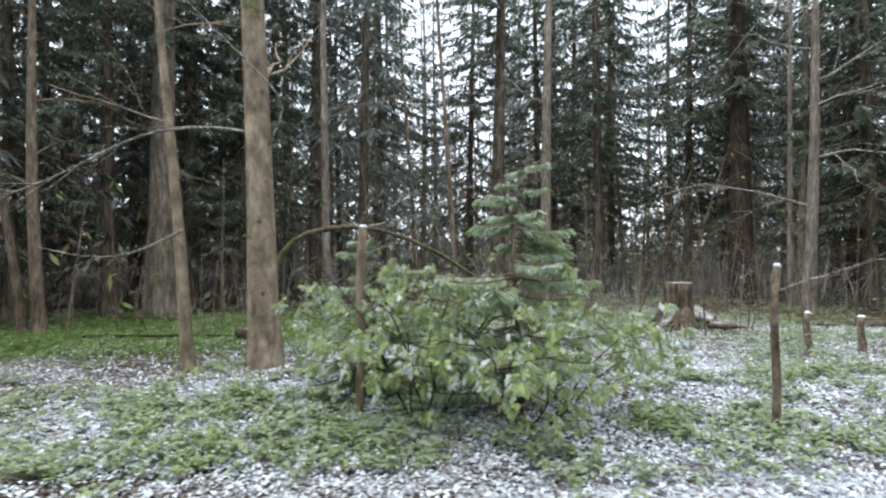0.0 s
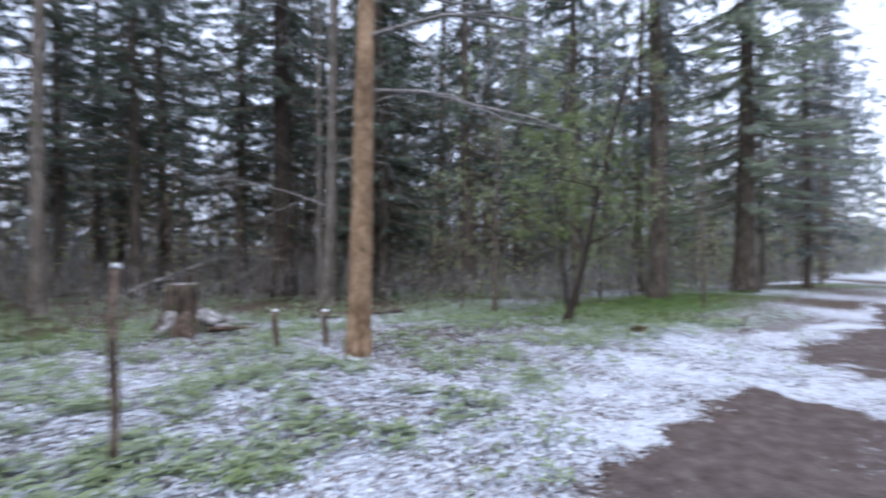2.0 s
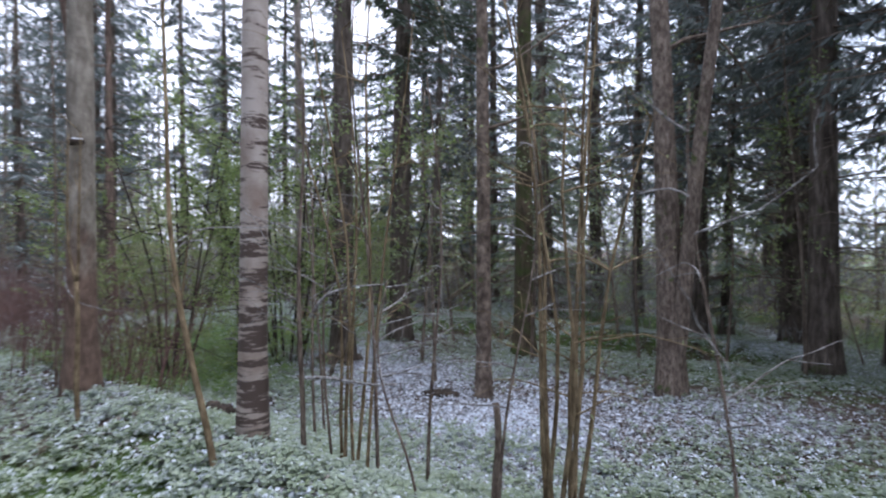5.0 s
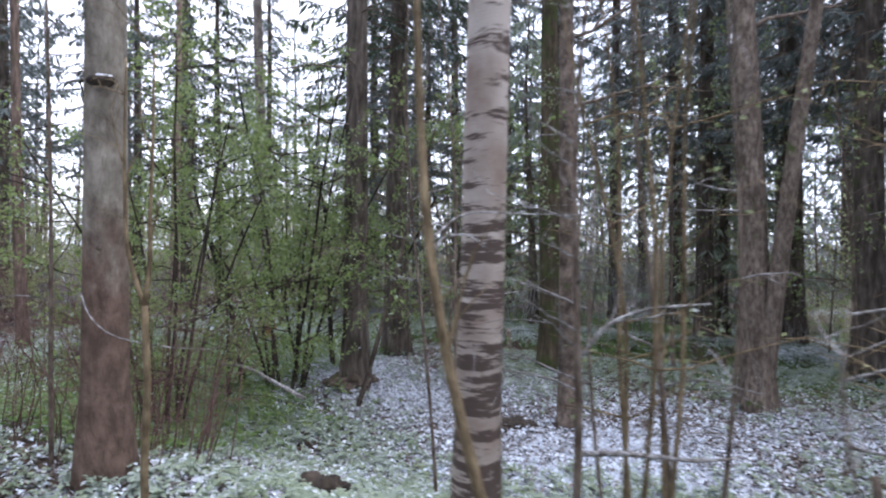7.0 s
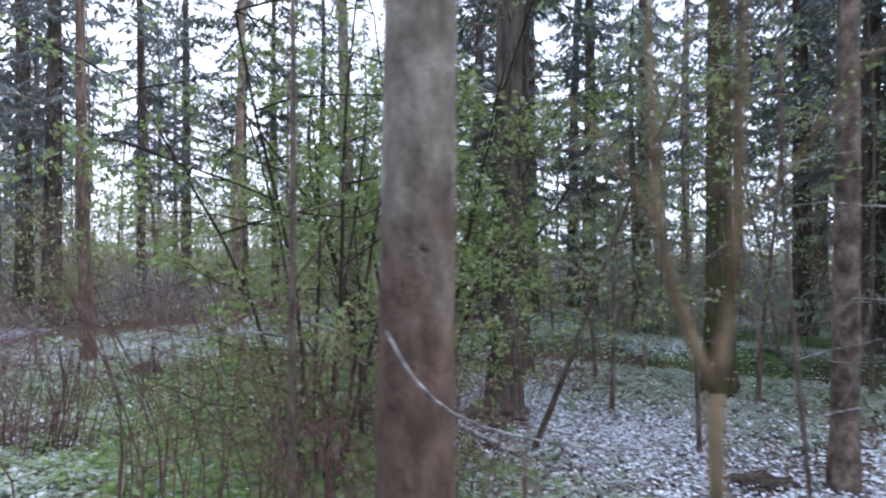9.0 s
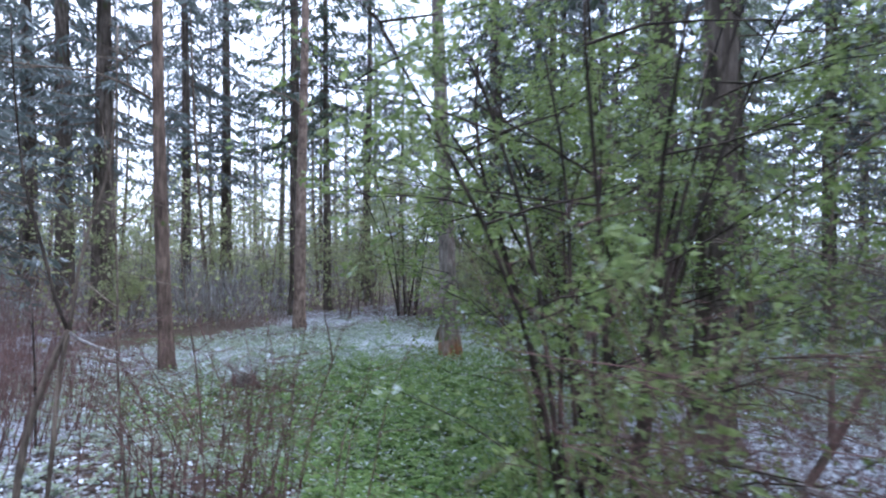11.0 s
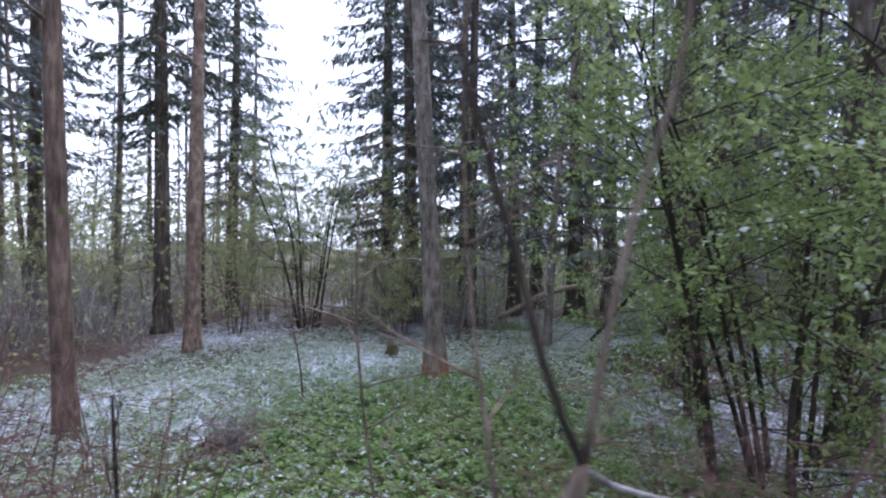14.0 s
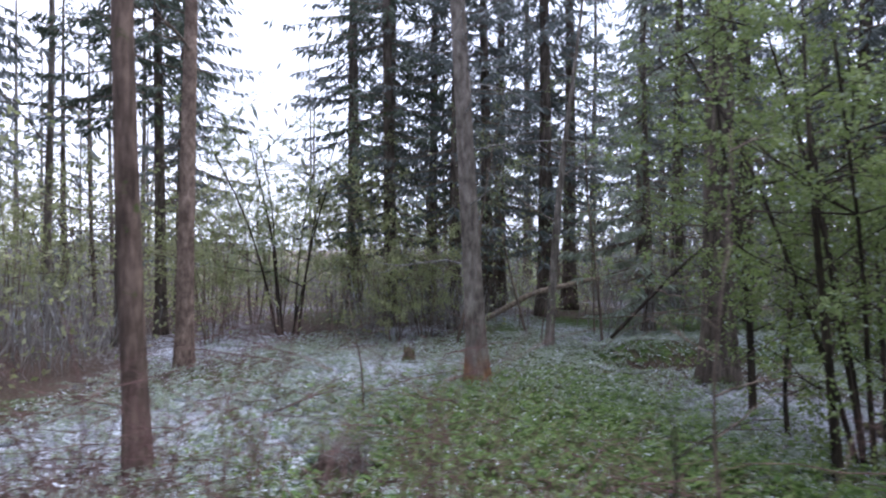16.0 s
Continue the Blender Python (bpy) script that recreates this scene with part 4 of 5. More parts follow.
def post(name, label, x, y, h, r, seed, mat=BARK_MAPLE, lean=(0, 0), twiggy=0, snow=True):
    rs = np.random.RandomState(seed)
    ob = thing(name, label, "post", (x, y, z_at(x, y)))
    bf = Buf()
    s = np.linspace(0, 1, 8)
    pts = np.stack([lean[0] * s + 0.02 * np.sin(6 * s), lean[1] * s, -0.12 + (h + 0.12) * s], 1)
    bf.tube(pts, r * (1 - 0.15 * s), 9, 0.25)
    part("stake", bf, mat, ob)
    if snow:
        sb = Buf()
        sb.tube([pts[-1] + (0, 0, -0.005), pts[-1] + (0, 0, 0.03)], [r * 0.95, r * 0.6], 9, 0.2)
        part("snow_cap", sb, SNOWCAP, ob, "small cap of snow")
    if twiggy:
        for _ in range(twiggy):
            tb = Buf()
            i = 3 + int(rs.rand() * 4.9)
            a = rs.rand() * 6.28
            twigs(tb, pts[i], (math.cos(a), math.sin(a), 0.3), 0.3 + 0.5 * rs.rand(), 0.008, 1, rs, 0.6, 0, None, 4, 3, 4)
            part("twig", tb, BARK_FROST, ob)
    return ob


post("broken_sapling", "broken brown sapling stem capped with snow", 2.8, 4.63, 1.42, 0.036, 5, BARK_ROUGH, (0.06, 0.05), 4)
post("broken_sapling", "broken alder sapling with a ragged top", -0.8, 5.1, 1.75, 0.045, 6, BARK_ALDER, (0.06, 0.02), 12)
post("short_post", "short weathered wooden post", 6.2, 8.1, 0.55, 0.06, 7, BARK_MAPLE)
post("short_post", "short weathered wooden post", 5.4, 8.1, 0.6, 0.05, 8, BARK_MAPLE)
post("short_stake", "thin dark-topped stake in the undergrowth", 7.55, -1.9, 0.75, 0.025, 9, BARK_MAPLE, (0.02, 0), 0, False)
post("pale_stake", "pale broken birch stake by the brook", 12.3, -9.3, 0.5, 0.05, 10, CUTWOOD, (0.08, 0), 0, False)


def log(name, label, pts, r0, r1, mat, snow=False):
    pts = np.array(pts, float)
    t = np.linspace(0, 1, 14)
    k = np.linspace(0, 1, len(pts))
    sm = np.stack([np.interp(t, k, pts[:, i]) for i in range(3)], 1)
    sm[1:-1] = (sm[:-2] + sm[1:-1] * 2 + sm[2:]) / 4
    ob = thing(name, label, "fallen wood")
    bf = Buf()
    bf.tube(sm, np.linspace(r0, r1, 14), 10, 0.2)
    part("wood", bf, mat, ob)
    return ob


log("fallen_log", "mossy arched fallen trunk behind the shrub", [(-2.8, 8.6, 0.0), (-2.75, 8.7, 1.2), (-2.5, 8.8, 1.72), (-2.1, 9.0, 1.93), (-1.3, 9.1, 2.0), (-0.5, 9.2, 1.78), (0.7, 9.3, 1.1), (1.7, 9.4, 0.0)], 0.05, 0.03, BARK_MOSSY)
log("fallen_log", "short dark fallen log", [(-3.4, 9.1, 0.2), (-2.5, 8.4, 0.12)], 0.08, 0.06, BARK_DARK)
log("fallen_log", "thin snow-lined fallen branch", [(12.0, -3.0, 0.1), (13.2, -3.3, 0.25), (14.4, -3.8, 0.05)], 0.025, 0.012, BARK_FROST)
log("leaning_branch", "dead branch leaning across the hazels", [(13.2, -7.8, 2.6), (14.4, -8.6, 1.4), (15.4, -9.4, 0.0)], 0.018, 0.035, BARK_DARK)
log("fallen_log", "pale fallen birch pole in the wood", [(14.6, -13.0, 0.9), (16.2, -13.4, 0.5), (17.4, -13.6, -0.2)], 0.06, 0.08, CUTWOOD)
log("broken_board", "split pale wood pieces beside the stump", [(5.5, 10.7, 0.1), (5.9, 10.6, 0.09)], 0.035, 0.03, CUTWOOD)
log("broken_board", "split pale wood pieces beside the stump", [(5.2, 10.7, 0.1), (5.7, 10.6, 0.1)], 0.05, 0.04, BARK_ROT)
log("fallen_log", "snowy fallen trunk among the trees", [(8.0, 12.4, -0.08), (10.5, 12.0, -0.06)], 0.1, 0.08, BARK_SPRUCE)
log("fallen_branch", "bare branch lying on the ground", [(-6.2, 9.4, 0.1), (-4.8, 9.2, 0.14), (-3.4, 9.5, 0.1)], 0.03, 0.015, BARK_DARK)


def mound(name, label, x, y, r, h, seed, mat, category):
    rs = np.random.RandomState(seed)
    bm = bmesh.new()
    bmesh.ops.create_icosphere(bm, subdivisions=4, radius=1.0)
    for v in bm.verts:
        q = 1 + 0.5 * noise.noise(v.co * 1.7 + Vector((seed, 0, 0))) + 0.25 * noise.noise(v.co * 5 + Vector((0, seed, 0)))
        v.co = Vector((v.co.x * r * q, v.co.y * r * 0.8 * q, v.co.z * h * q))
    me = bpy.data.meshes.new(name)
    bm.to_mesh(me)
    me.materials.append(mat)
    me.polygons.foreach_set("use_smooth", [True] * len(me.polygons))
    ob = new(name, me)
    ob.matrix_world = pose(x, y, z_at(x, y) + 0.1 * h, 0, 0, rs.rand() * 360)
    return tagged(ob, label, category)


stump(19.3, -4.5, 0.32, 0.34, 21, "low dark rotten stump ringed with bare twigs", 0.55, False)
shrub("twig_tuft", "tuft of dry snow-dusted twigs round a rotten stump", 19.2, -4.4, 34, 0.55, 0.34, BARK_FROST, 222, None, 1, 0.05, 0.006, 3, 2, limb=0.2)
mound("small_stump", "small broken stump in the clearing", 19.07, -9.6, 0.13, 0.25, 2, BARK_MOSSY, "stump")
mound("boulder", "dark round boulder closing the path", 46.0, 4.9, 0.6, 0.55, 3, ROCK, "boulder")
mound("boulder", "dark round boulder closing the path", 46.5, 1.7, 0.6, 0.45, 4, ROCK, "boulder")
mound("stone", "small mossy stone on the verge", 11.5, 5.9, 0.2, 0.1, 5, BARK_MOSSY, "stone")
mound("leaf_heap", "small heap of brown leaves on the snow", 5.75, 5.03, 0.22, 0.06, 6, LITTER, "leaf heap")
mound("rotten_chunk", "red-brown rotten wood chunk at the foot of the stump", 4.85, 11.15, 0.22, 0.2, 12, BARK_ROT, "rotten wood")
mound("earth_clod", "dark earth clod in the wet hollow", 10.5, -4.9, 0.24, 0.05, 7, BARK_DARK, "earth clod")
mound("root_mound", "dark root mound at the foot of a spruce", 13.3, -5.4, 0.42, 0.18, 8, BARK_STUMP, "root mound")
mound("bark_chunk", "rotten snowy log end by the path", 10.45, -1.5, 0.2, 0.13, 9, BARK_DARK, "fallen wood")
fung = thing("bracket_fungus", "dark bracket fungus capped with snow on the maple trunk", "fungus", (11.31, -0.66, z_at(11.41, -0.72) + 2.3))
fb = Buf()
fb.tube([(0, 0, -0.05), (0, 0, 0.0), (0, 0, 0.03)], [0.03, 0.085, 0.08], 12, 0.25)
part("bracket", fb, BARK_DARK, fung)
fb = Buf()
fb.tube([(0, 0, 0.028), (0, 0, 0.045), (0, 0, 0.058)], [0.075, 0.065, 0.03], 12, 0.25)
part("snow_cap", fb, SNOWCAP, fung, "cap of snow")

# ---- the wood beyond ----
FAR = [spruce(21, 0.19, 3.2, 2.4, 201, "tall spruce in the wood", None, 0.7, 16, NEEDLES_HAZED, 0.5, fine=15, near=False), spruce(23, 0.24, 5.5, 2.7, 202, "tall spruce in the wood", None, 0.7, 26, NEEDLES_HAZED, 0.5, fine=15, near=False),
       spruce(16, 0.15, 1.6, 2.3, 203, "spruce in the wood", None, 0.75, 14, NEEDLES_HAZED, 0.45, fine=15, near=False)]
BARE = [broadleaf("bare_tree", 16, 0.11, 204, "thin bare tree in the wood", BARK_GREY, 9, 3.0, 2.0, 2, group="bare forest trees", split=False),
        broadleaf("bare_tree", 13, 0.08, 205, "thin bare tree in the wood", BARK_TWIG, 9, 2.0, 1.8, 2, group="bare forest trees", lean=(0.8, 0.2), split=False),
        broadleaf("bare_tree", 8, 0.05, 206, "thin understorey tree with pale buds", BARK_TWIG, 10, 0.8, 1.7, 2, LEAF_PALE, 2, 0.08, group="bare forest trees", split=False)]
spots = [tuple(o.matrix_world.translation[:2]) for o in scene.objects if o.type == "EMPTY" and o.get("category") == "tree"]
rs = np.random.RandomState(77)


def open_ground(x, y):
    """Where no tall tree of the wood stands."""
    s = y - path_mid(x)
    if abs(s) < 3.4 or (x > 8 and -1.5 - 0.02 * x < y < 1.0 + 0.24 * (x - 4)):
        return True
    if y > 0 and y < 13.5 and -9 < x < 15:
        return True
    if y < 0 and y > -13 and x > 2 and x < 24:
        return True
    away = math.degrees(math.atan2(x - 16.6, -(y - 0.4)))
    if y < 0 and 18 < away < 29 and x > 16:
        return True
    return False


placed = 0
lists = (FAR, BARE)
tries = 0
first = {}
while placed < 420 and tries < 16000:
    tries += 1
    x, y = -26 + 76 * rs.rand(), -40 + 82 * rs.rand()
    if open_ground(x, y) or any((x - a) ** 2 + (y - c) ** 2 < 2.6 for a, c in spots):
        continue
    away = math.degrees(math.atan2(x - 16.6, -(y - 0.4)))
    thin = y < 0 and 8 < away < 62 and x > 16
    if thin and rs.rand() < 0.6 or (y < 0 and 2 < x < 28 and rs.rand() < 0.78):
        continue
    spots.append((x, y))
    src = lists[1][rs.randint(3)] if rs.rand() < (0.75 if thin or (y > 0 and -8 < x < 14) else 0.55) else lists[0][rs.randint(3)]
    sc = 0.8 + 0.4 * rs.rand()
    if src.name not in first:
        first[src.name] = True
        stand(src, x, y, rs.rand() * 360, 1.0, 0.05)
    else:
        again(src, x, y, rs.rand() * 360, sc)
    placed += 1

for k, (x, y) in enumerate(((22.6, -1.3), (26.3, -0.5), (27.5, -1.4), (30.0, -0.3), (31.2, -1.3), (34.0, 0.2), (36.0, -0.7), (40.0, 0.3), (44.0, 0.2), (29.0, -2.2), (25.4, -1.8), (37.5, 0.4))):
    again(BARE[k % 3], x, y, 77 * k, 0.6 + 0.05 * (k % 5))
for k, (x, y) in enumerate(((33.0, -3.2), (40.0, -2.0))):
    again(FAR[k % 3], x, y, 61 * k, 0.8)

for k in range(34):
    x, y = 21 + 20 * rs.rand(), -26 + 20 * rs.rand()
    away = math.degrees(math.atan2(x - 16.6, -(y - 0.4)))
    if (y > -10 and x < 25) or 15 < away < 30:
        continue
    again(BARE[k % 3], x, y, rs.rand() * 360, 0.6 + 0.4 * rs.rand())

# thin brush between the trees
def brush(name, label, n, seed, mat, keepers, hmax, tw=7):
    r = np.random.RandomState(seed)
    bf = Buf()
    done = 0
    while done < n:
        x, y = -24 + 66 * r.rand(), -34 + 70 * r.rand()
        if not keepers(x, y):
            continue
        done += 1
        h = hmax * (0.3 + 0.7 * r.rand())
        ln = r.normal(size=2) * 0.12 * h
        s = np.linspace(0, 1, 4)
        pts = np.stack([x + ln[0] * s, y + ln[1] * s, z_at(x, y) - 0.05 + h * s], 1)
        bf.tube(pts, np.linspace(0.016, 0.005, 4) * (0.6 + h / 4), 3, cap=False)
        for _ in range(tw):
            q = 0.15 + 0.8 * r.rand()
            p = np.array([np.interp(q, s, pts[:, i]) for i in range(3)])
            a = r.rand() * 6.28
            d = np.array((math.cos(a), math.sin(a), 0.2 + 0.5 * r.rand())) * h * (0.12 + 0.22 * r.rand())
            m = p + d * 0.5 + r.normal(size=3) * 0.04
            bf.tube([p, m, p + d + r.normal(size=3) * 0.06], [0.007, 0.005, 0.002], 3, cap=False)
    return tagged(new(name, bf.mesh(name, mat)), label, "undergrowth", kind="stuff")


def in_wood(x, y):
    s = y - path_mid(x)
    if s > 0:
        return y > 9.5 and s > 6 and not (x > 10 and y < 1 + 0.24 * (x - 4))
    away = math.degrees(math.atan2(x - 16.6, -(y - 0.4)))
    return (y < -11.5 or (x < 6 and y < -5)) and not (18 < away < 27)


brush("undergrowth", "bare grey-brown twiggy undergrowth between the trunks", 900, 61, BARK_TWIG, in_wood, 4.0)
brush("snowy_undergrowth", "low snow-dusted twigs between the trunks", 1100, 62, BARK_FROST, in_wood, 1.8, 8)


def distant(name, label, n, seed, mat, hmax, long, inner, outer, gap, thin):
    """Crowns and brush of the wood past the nearer trees, all round but where the path leaves it."""
    r = np.random.RandomState(seed)
    a = r.rand(n * 2) * 6.283
    d = inner + (outer - inner) * r.rand(n * 2)
    x, y = 12 + d * np.cos(a), d * np.sin(a)
    s = y - path_mid(x)
    ok = ~((x > 12) & (y > -2) & (np.abs(s) < 3.5)) & ~((x > 12) & (y > -2 - gap) & (y < 1 + gap * 0.2 * (x - 4)))
    away = np.degrees(np.arctan2(x - 16.6, -(y - 0.4)))
    ok &= ~((y < 0) & (away > 8) & (away < 62) & (r.rand(n * 2) < thin))
    ok &= ~((y < 0) & (x > 4) & (x < 40) & (r.rand(n * 2) < 0.55))
    x, y, d = x[ok][:n], y[ok][:n], d[ok][:n]
    m = len(x)
    clump = 0.55 + 0.45 * np.sin(0.9 * x + 1.3 * np.sin(0.7 * y)) * np.sin(0.8 * y + 1.1 * np.sin(0.6 * x))
    z = height(x, y) + hmax * clump * r.rand(m) ** 1.25
    root = np.stack([x, y, z + 0.3], 1)
    v = r.normal(size=(m, 3))
    v[:, 2] = -0.5 - np.abs(v[:, 2])
    v /= np.linalg.norm(v, axis=1)[:, None]
    bf = Buf()
    bf.blades(root, root + v * (long * (0.6 + 0.8 * r.rand(m)))[:, None], long * 0.3)
    return tagged(new(name, bf.mesh(name, mat, False)), label, "distant wood", kind="stuff")


# bare twigs in a pale grey-brown that carries the misty haze in its colour
BRUSH_HAZED = leafy("distant_brush", [(0.12, 0.105, 0.09), (0.2, 0.175, 0.155), (0.29, 0.26, 0.235)], 0.1, 0.8, 0.3, 0.12)
distant("distant_wood", "dense dark spruce wood closing the view", 48000, 63, NEEDLES_HAZED, 24, 0.9, 32, 62, 1.0, 0.85)
distant("bare_distant_crowns", "haze of grey-brown bare crowns far among the trunks", 42000, 64, BRUSH_HAZED, 17, 0.55, 28, 60, 0.9, 0.8)
distant("distant_brush", "low grey-brown brush closing the view", 26000, 65, BRUSH_HAZED, 4.5, 0.5, 24, 75, 0.0, 0.0)
distant("distant_green_brush", "low budding green brush closing the view", 14000, 66, LEAF_BUD, 6.0, 0.35, 22, 60, 0.0, 0.2)

def thicket(name, label, regions, mat, tall, wide, seed, lean=0.25):
    """A mass of fine upright twigs, each one blade."""
    bf = Buf()
    for k, (x0, x1, y0, y1, n) in enumerate(regions):
        r = np.random.RandomState(seed + k)
        x, y = x0 + (x1 - x0) * r.rand(n), y0 + (y1 - y0) * r.rand(n)
        s = y - path_mid(x)
        ok = (np.abs(s) > 2.6) & (lumps(x, y, 0.5, 50 + seed) > -0.55 + 0.5 * r.rand(n)) & ~((y > -12) & (y < -2) & (x > 5) & (x < 23.5))
        x, y = x[ok], y[ok]
        m = len(x)
        base = height(x, y) + tall * 0.4 * r.rand(m) * (0.2 + 0.8 * np.clip(0.4 + lumps(x, y, 0.45, 95), 0, 1))
        root = np.stack([x, y, base], 1)
        h = tall * (0.15 + 0.6 * r.rand(m)) * (0.3 + 0.7 * np.clip(0.45 + lumps(x, y, 0.7, 95), 0, 1.5) ** 1.5)
        tip = root + np.stack([h * lean * r.normal(size=m), h * lean * r.normal(size=m), h], 1)
        bf.blades(root, tip, wide * (0.5 + r.rand(m)), r.normal(size=(m, 3)) * 0.05)
    return tagged(new(name, bf.mesh(name, mat, False)), label, "undergrowth", kind="stuff")


EDGE = ((20, 46, -30, -11, 16000), (24, 46, -11, -1, 8000), (-24, 26, 14.5, 32, 15000), (12, 50, 8, 15, 9000), (0, 21, -28, -12, 14000), (24, 50, -9, 1.2, 8000), (-20, 5, -20, -7, 5000))
thicket("bare_thicket", "fine grey-brown bare twigs under the trees", EDGE, BRUSH_HAZED, 2.2, 0.022, 70)
sp = []
for k, (a, c, d, e, n) in enumerate(EDGE):
    r = np.random.RandomState(170 + k)
    m = n if k not in (0, 2) else (3 * n if k == 0 else n // 2)
    x, y = a + (c - a) * r.rand(m), d + (e - d) * r.rand(m)
    ok = (np.abs(y - path_mid(x)) > 2.8) & (lumps(x, y, 0.6, 90) > -0.2) & ~((y > -12) & (y < -2) & (x > 5) & (x < 23.5))
    x, y = x[ok], y[ok]
    sp.append(np.stack([x, y, height(x, y) + 0.2 + 4.2 * r.rand(len(x)) ** 1.4], 1))
sp = np.concatenate(sp)
gb = Buf()
gv = np.random.RandomState(171).normal(size=sp.shape)
gv /= np.linalg.norm(gv, axis=1)[:, None]
gb.blades(sp, sp + gv * 0.13, 0.07)
tagged(new("leafy_thicket", gb.mesh("leafy_thicket", LEAF_BUD, False)), "scattered pale green leaves of the undergrowth", "undergrowth", kind="stuff")

# brush and trees past the far end of the path
r = np.random.RandomState(172)
fx, fy = 80 + 40 * r.rand(9000), -30 + 80 * r.rand(9000)
fh = 7.5 * (0.5 + 0.5 * np.sin(0.35 * fy) * np.sin(0.21 * fy + 1)) * r.rand(9000) + 0.5
eb = Buf()
ev = r.normal(size=(9000, 3))
ev /= np.linalg.norm(ev, axis=1)[:, None]
root = np.stack([fx, fy, fh], 1)
eb.blades(root, root + ev * 1.3, 0.5)
tagged(new("far_hedge", eb.mesh("far_hedge", BRUSH_HAZED, False)), "pale bare trees beyond the end of the path", "distant wood", kind="stuff")

# ---- house far behind the trees ----
PLASTER, n, b = material("pale_plaster", 0.9)
k = tex(n, "ShaderNodeTexNoise", 1.4, 6)
n.links.new(ramp(n, k.outputs[0], [(0.3, (0.42, 0.39, 0.35)), (0.7, (0.58, 0.55, 0.51))]), b.inputs["Base Color"])
GLASS, n, b = material("dark_window_glass", 0.12)
b.inputs["Base Color"].default_value = (0.03, 0.035, 0.04, 1)


def block(x0, x1, y0, y1, z0, z1):
    bf = Buf()
    bf.v.append(np.array([(x, y, z) for z in (z0, z1) for x, y in ((x0, y0), (x1, y0), (x1, y1), (x0, y1))], float))
    bf.f = [(3, 2, 1, 0), (4, 5, 6, 7), (0, 1, 5, 4), (1, 2, 6, 5), (2, 3, 7, 6), (3, 0, 4, 7)]
    bf.count = 8
    return bf


house = thing("house", "long low pale house with a snowy roof far behind the trees", "house", (46.6, -48.0, z_at(46.6, -48.0)))
part("wall", block(-8, 8, -3.5, 3.5, -0.5, 2.7), PLASTER, house, "", False)
roof_buf = Buf()
roof_buf.v.append(np.array([(-8.5, -4, 2.7), (8.5, -4, 2.7), (8.5, 4, 2.7), (-8.5, 4, 2.7), (-8.5, 0, 4.6), (8.5, 0, 4.6)], float))
roof_buf.f = [(3, 2, 1, 0), (0, 1, 5, 4), (2, 3, 4, 5), (1, 2, 5), (3, 0, 4)]
roof_buf.count = 6
part("roof", roof_buf, SNOWCAP, house, "roof white with snow", False)
for wx in (-6, -3, 0, 3, 6):
    part("window", block(wx - 0.6, wx + 0.6, 3.47, 3.54, 0.9, 2.1), GLASS, house, "dark window", False)
house.matrix_world = pose(46.6, -48.0, z_at(46.6, -48.0), 0, 0, 33)

# ---- ground litter and plants ----
def scatter(x0, x1, y0, y1, n, seed):
    r = np.random.RandomState(seed)
    return x0 + (x1 - x0) * r.rand(n), y0 + (y1 - y0) * r.rand(n), r


def litter(name, label, regions, mat, size, seed):
    bf = Buf()
    for k, (x0, x1, y0, y1, n) in enumerate(regions):
        x, y, r = scatter(x0, x1, y0, y1, n, seed + k)
        d, s, g, lu = masks(x, y)
        verge = (y - path_mid(x) < 2.6) & (y - path_mid(x) > -1.2)
        keep = (r.rand(n) > d * 1.3) & (r.rand(n) > lu * 0.9) & ~(verge & (r.rand(n) > 0.4))
        x, y = x[keep], y[keep]
        m = len(x)
        a = r.rand(m) * 6.28
        ln = size * (0.5 + r.rand(m))
        z = height(x, y) + 0.008 + 0.03 * r.rand(m)
        root = np.stack([x, y, z], 1)
        tip = root + np.stack([np.cos(a) * ln, np.sin(a) * ln, (r.rand(m) - 0.45) * ln * 0.7], 1)
        side = np.stack([-np.sin(a), np.cos(a), (r.rand(m) - 0.5) * 0.8], 1) * (ln * 0.35)[:, None]
        mid = (root + tip) / 2
        mid[:, 2] += 0.012
        quad = np.stack([root, mid - side, tip, mid + side], 1).reshape(-1, 3)
        bf.v.append(quad)
        bf.f.extend(map(tuple, (bf.count + np.arange(4 * m)).reshape(m, 4).tolist()))
        bf.count += 4 * m
    return tagged(new(name, bf.mesh(name, mat, False)), label, "leaf litter", kind="stuff")


litter("leaf_litter", "dead brown leaves half covered with wet snow", ((-6, 12, 2.6, 12, 60000), (-3, 6, 2.4, 7, 60000), (4, 24, -13, -0.2, 42000), (6, 15, -7, -0.4, 32000)), LITTER, 0.042, 300)


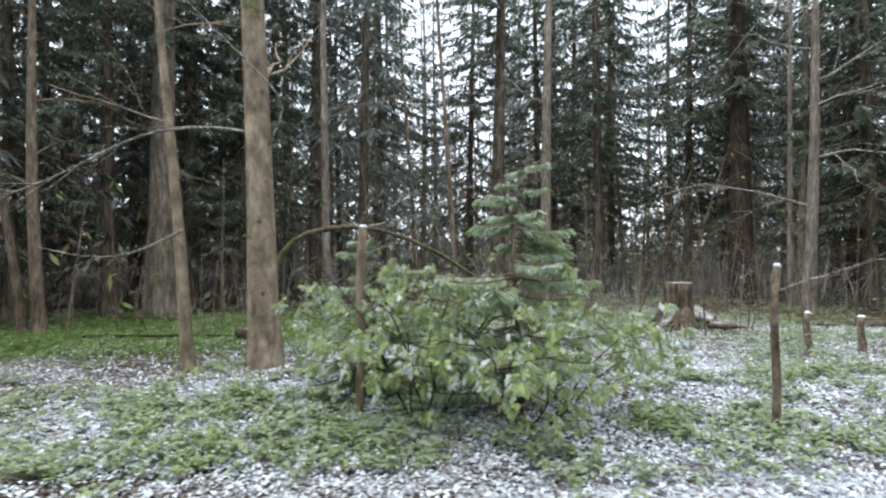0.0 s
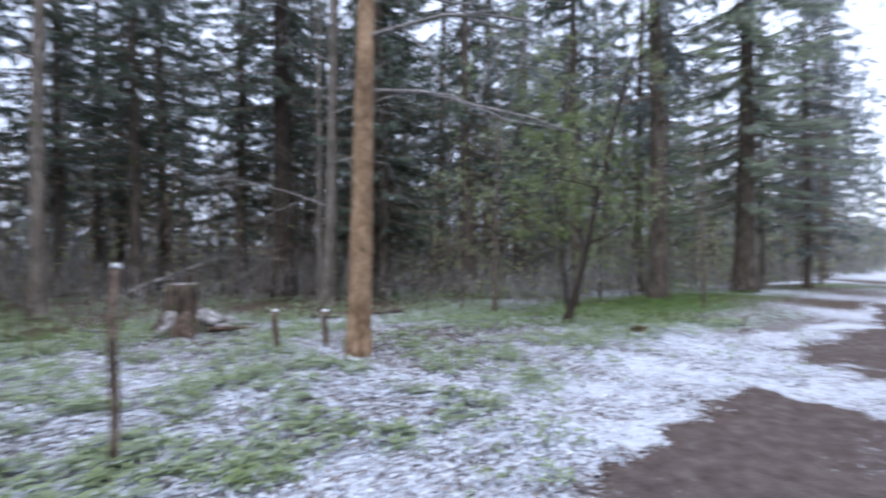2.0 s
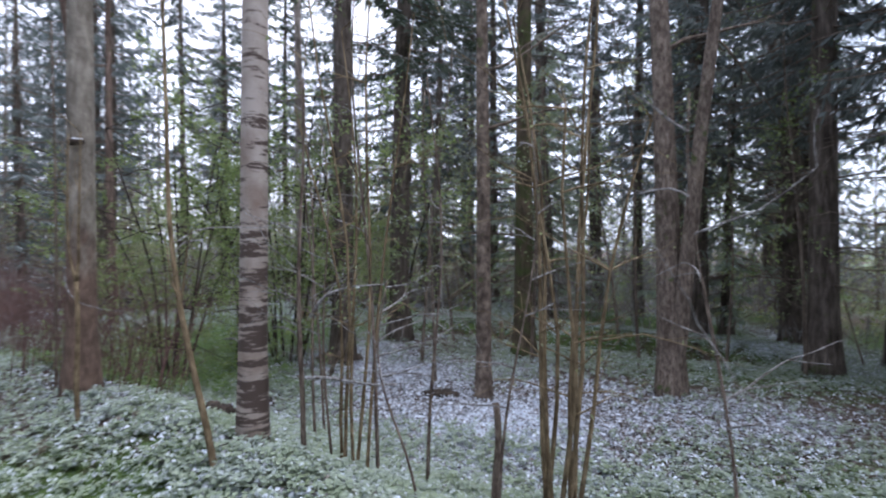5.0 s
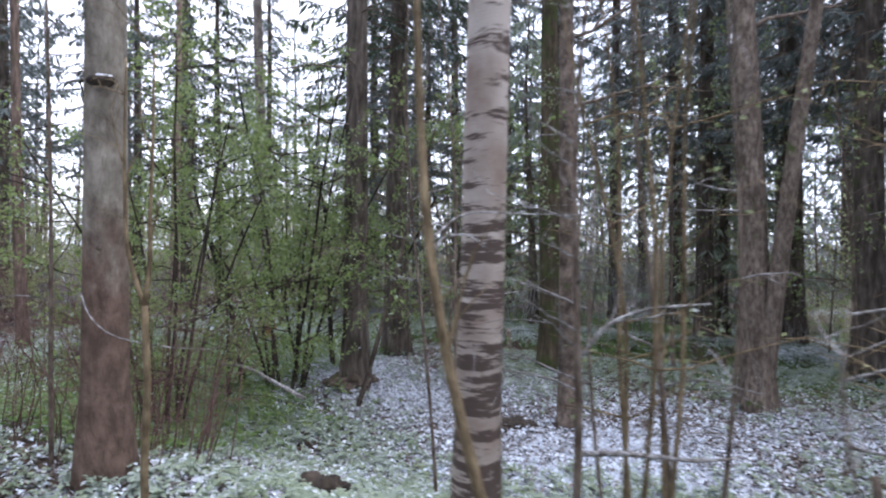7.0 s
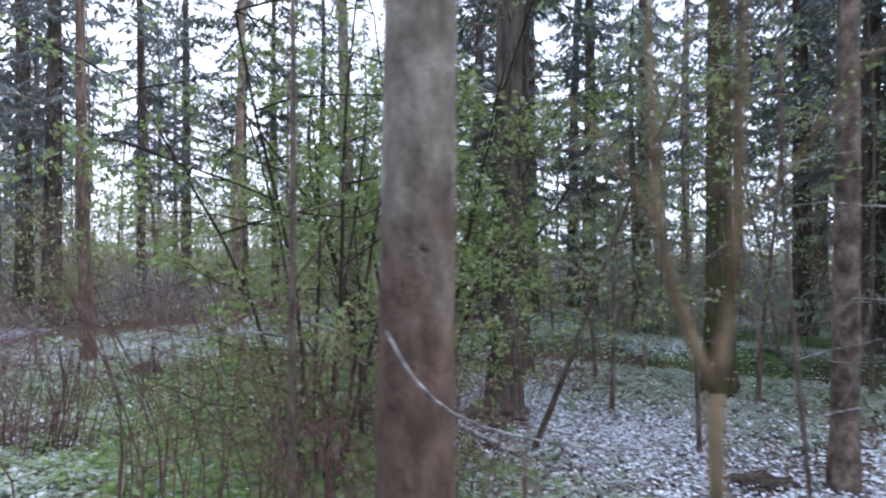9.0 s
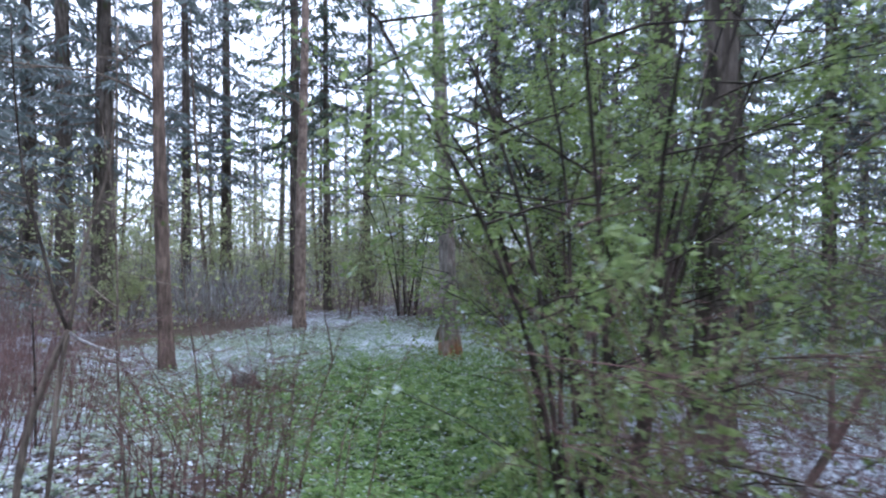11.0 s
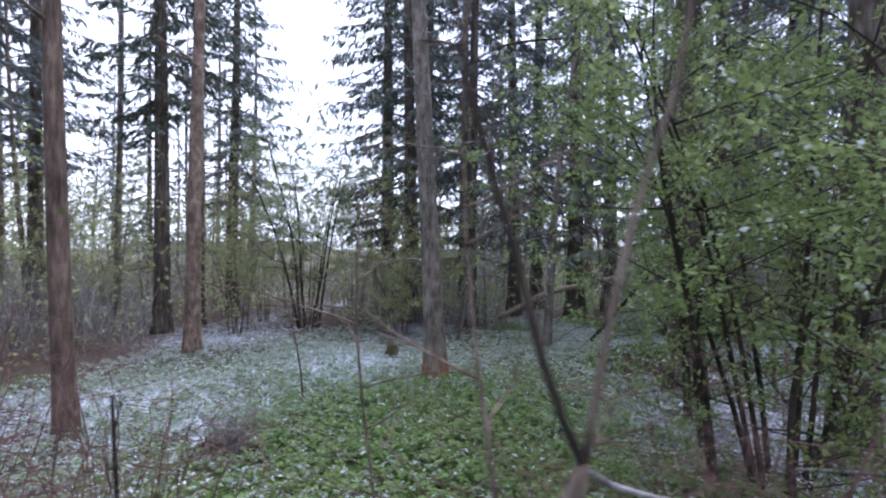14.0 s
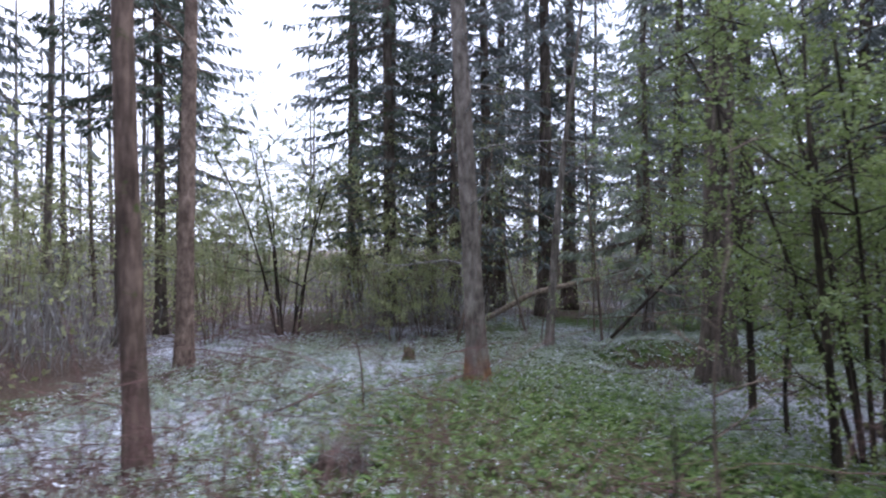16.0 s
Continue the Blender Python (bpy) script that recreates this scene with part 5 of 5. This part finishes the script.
def plants(name, label, regions, mat, size, seed, per=6, lushness=0.0, stem=0.09, clump=0.35):
    bf = Buf()
    for k, (x0, x1, y0, y1, n) in enumerate(regions):
        x, y, r = scatter(x0, x1, y0, y1, n, seed + k)
        d, s, g, lu = masks(x, y)
        want = np.clip(0.15 + 1.1 * g + clump * lumps(x, y, 4.0 * clump, 40), 0, 1) if not lushness else np.clip(lu * 1.3, 0, 1)
        want = want if lushness else want * (1 - 0.75 * np.clip(lu, 0, 1))
        verge = (y - path_mid(x) < 2.4) & (y - path_mid(x) > -1.1)
        keep = (r.rand(n) < want) & (d < 0.2) & ~(verge & (r.rand(n) > 0.12))
        x, y = np.repeat(x[keep], per), np.repeat(y[keep], per)
        m = len(x)
        hgt = np.repeat(stem * (0.5 + r.rand(m // per)), per)
        a = r.rand(m) * 6.28
        ln = size * (0.6 + 0.7 * r.rand(m))
        z = height(x, y)
        root = np.stack([x + np.cos(a) * ln * 0.25, y + np.sin(a) * ln * 0.25, z + hgt * (0.5 + 0.5 * r.rand(m))], 1)
        tip = root + np.stack([np.cos(a) * ln, np.sin(a) * ln, (r.rand(m) - 0.6) * ln * 0.8], 1)
        side = np.stack([-np.sin(a), np.cos(a), 0.3 * (r.rand(m) - 0.5)], 1) * (ln * 0.36)[:, None]
        mid = (root + tip) / 2
        mid[:, 2] += ln * 0.12
        bf.v.append(np.stack([root, mid - side, tip, mid + side], 1).reshape(-1, 3))
        bf.f.extend(map(tuple, (bf.count + np.arange(4 * m)).reshape(m, 4).tolist()))
        bf.count += 4 * m
    return tagged(new(name, bf.mesh(name, mat, False)), label, "ground plants", kind="stuff")


plants("ground_plants", "low green ground elder dusted with snow", ((-6, 14, 2.6, 13, 20000), (-3, 6, 2.4, 7, 5000), (-10, 16, 13, 20, 9000)), PLANT, 0.052, 400, 11, 0.0, 0.11, 0.75)
plants("snowy_ground_plants", "low ground plants grey with wet snow", ((4, 24, -13, -0.2, 42000), (6, 15, -4, 0.2, 11000)), PLANT_SNOWY, 0.04, 420, 11, 0.0, 0.075)
plants("lush_plants", "lush green wood anemone carpet", ((14, 21, -9, -2, 9000), (12, 16.5, -5, -0.8, 4000), (-12, 1, 7, 14, 12000), (9, 24, 6, 11.5, 9000)), PLANT_LUSH, 0.055, 500, 6, 1.0, 0.12)
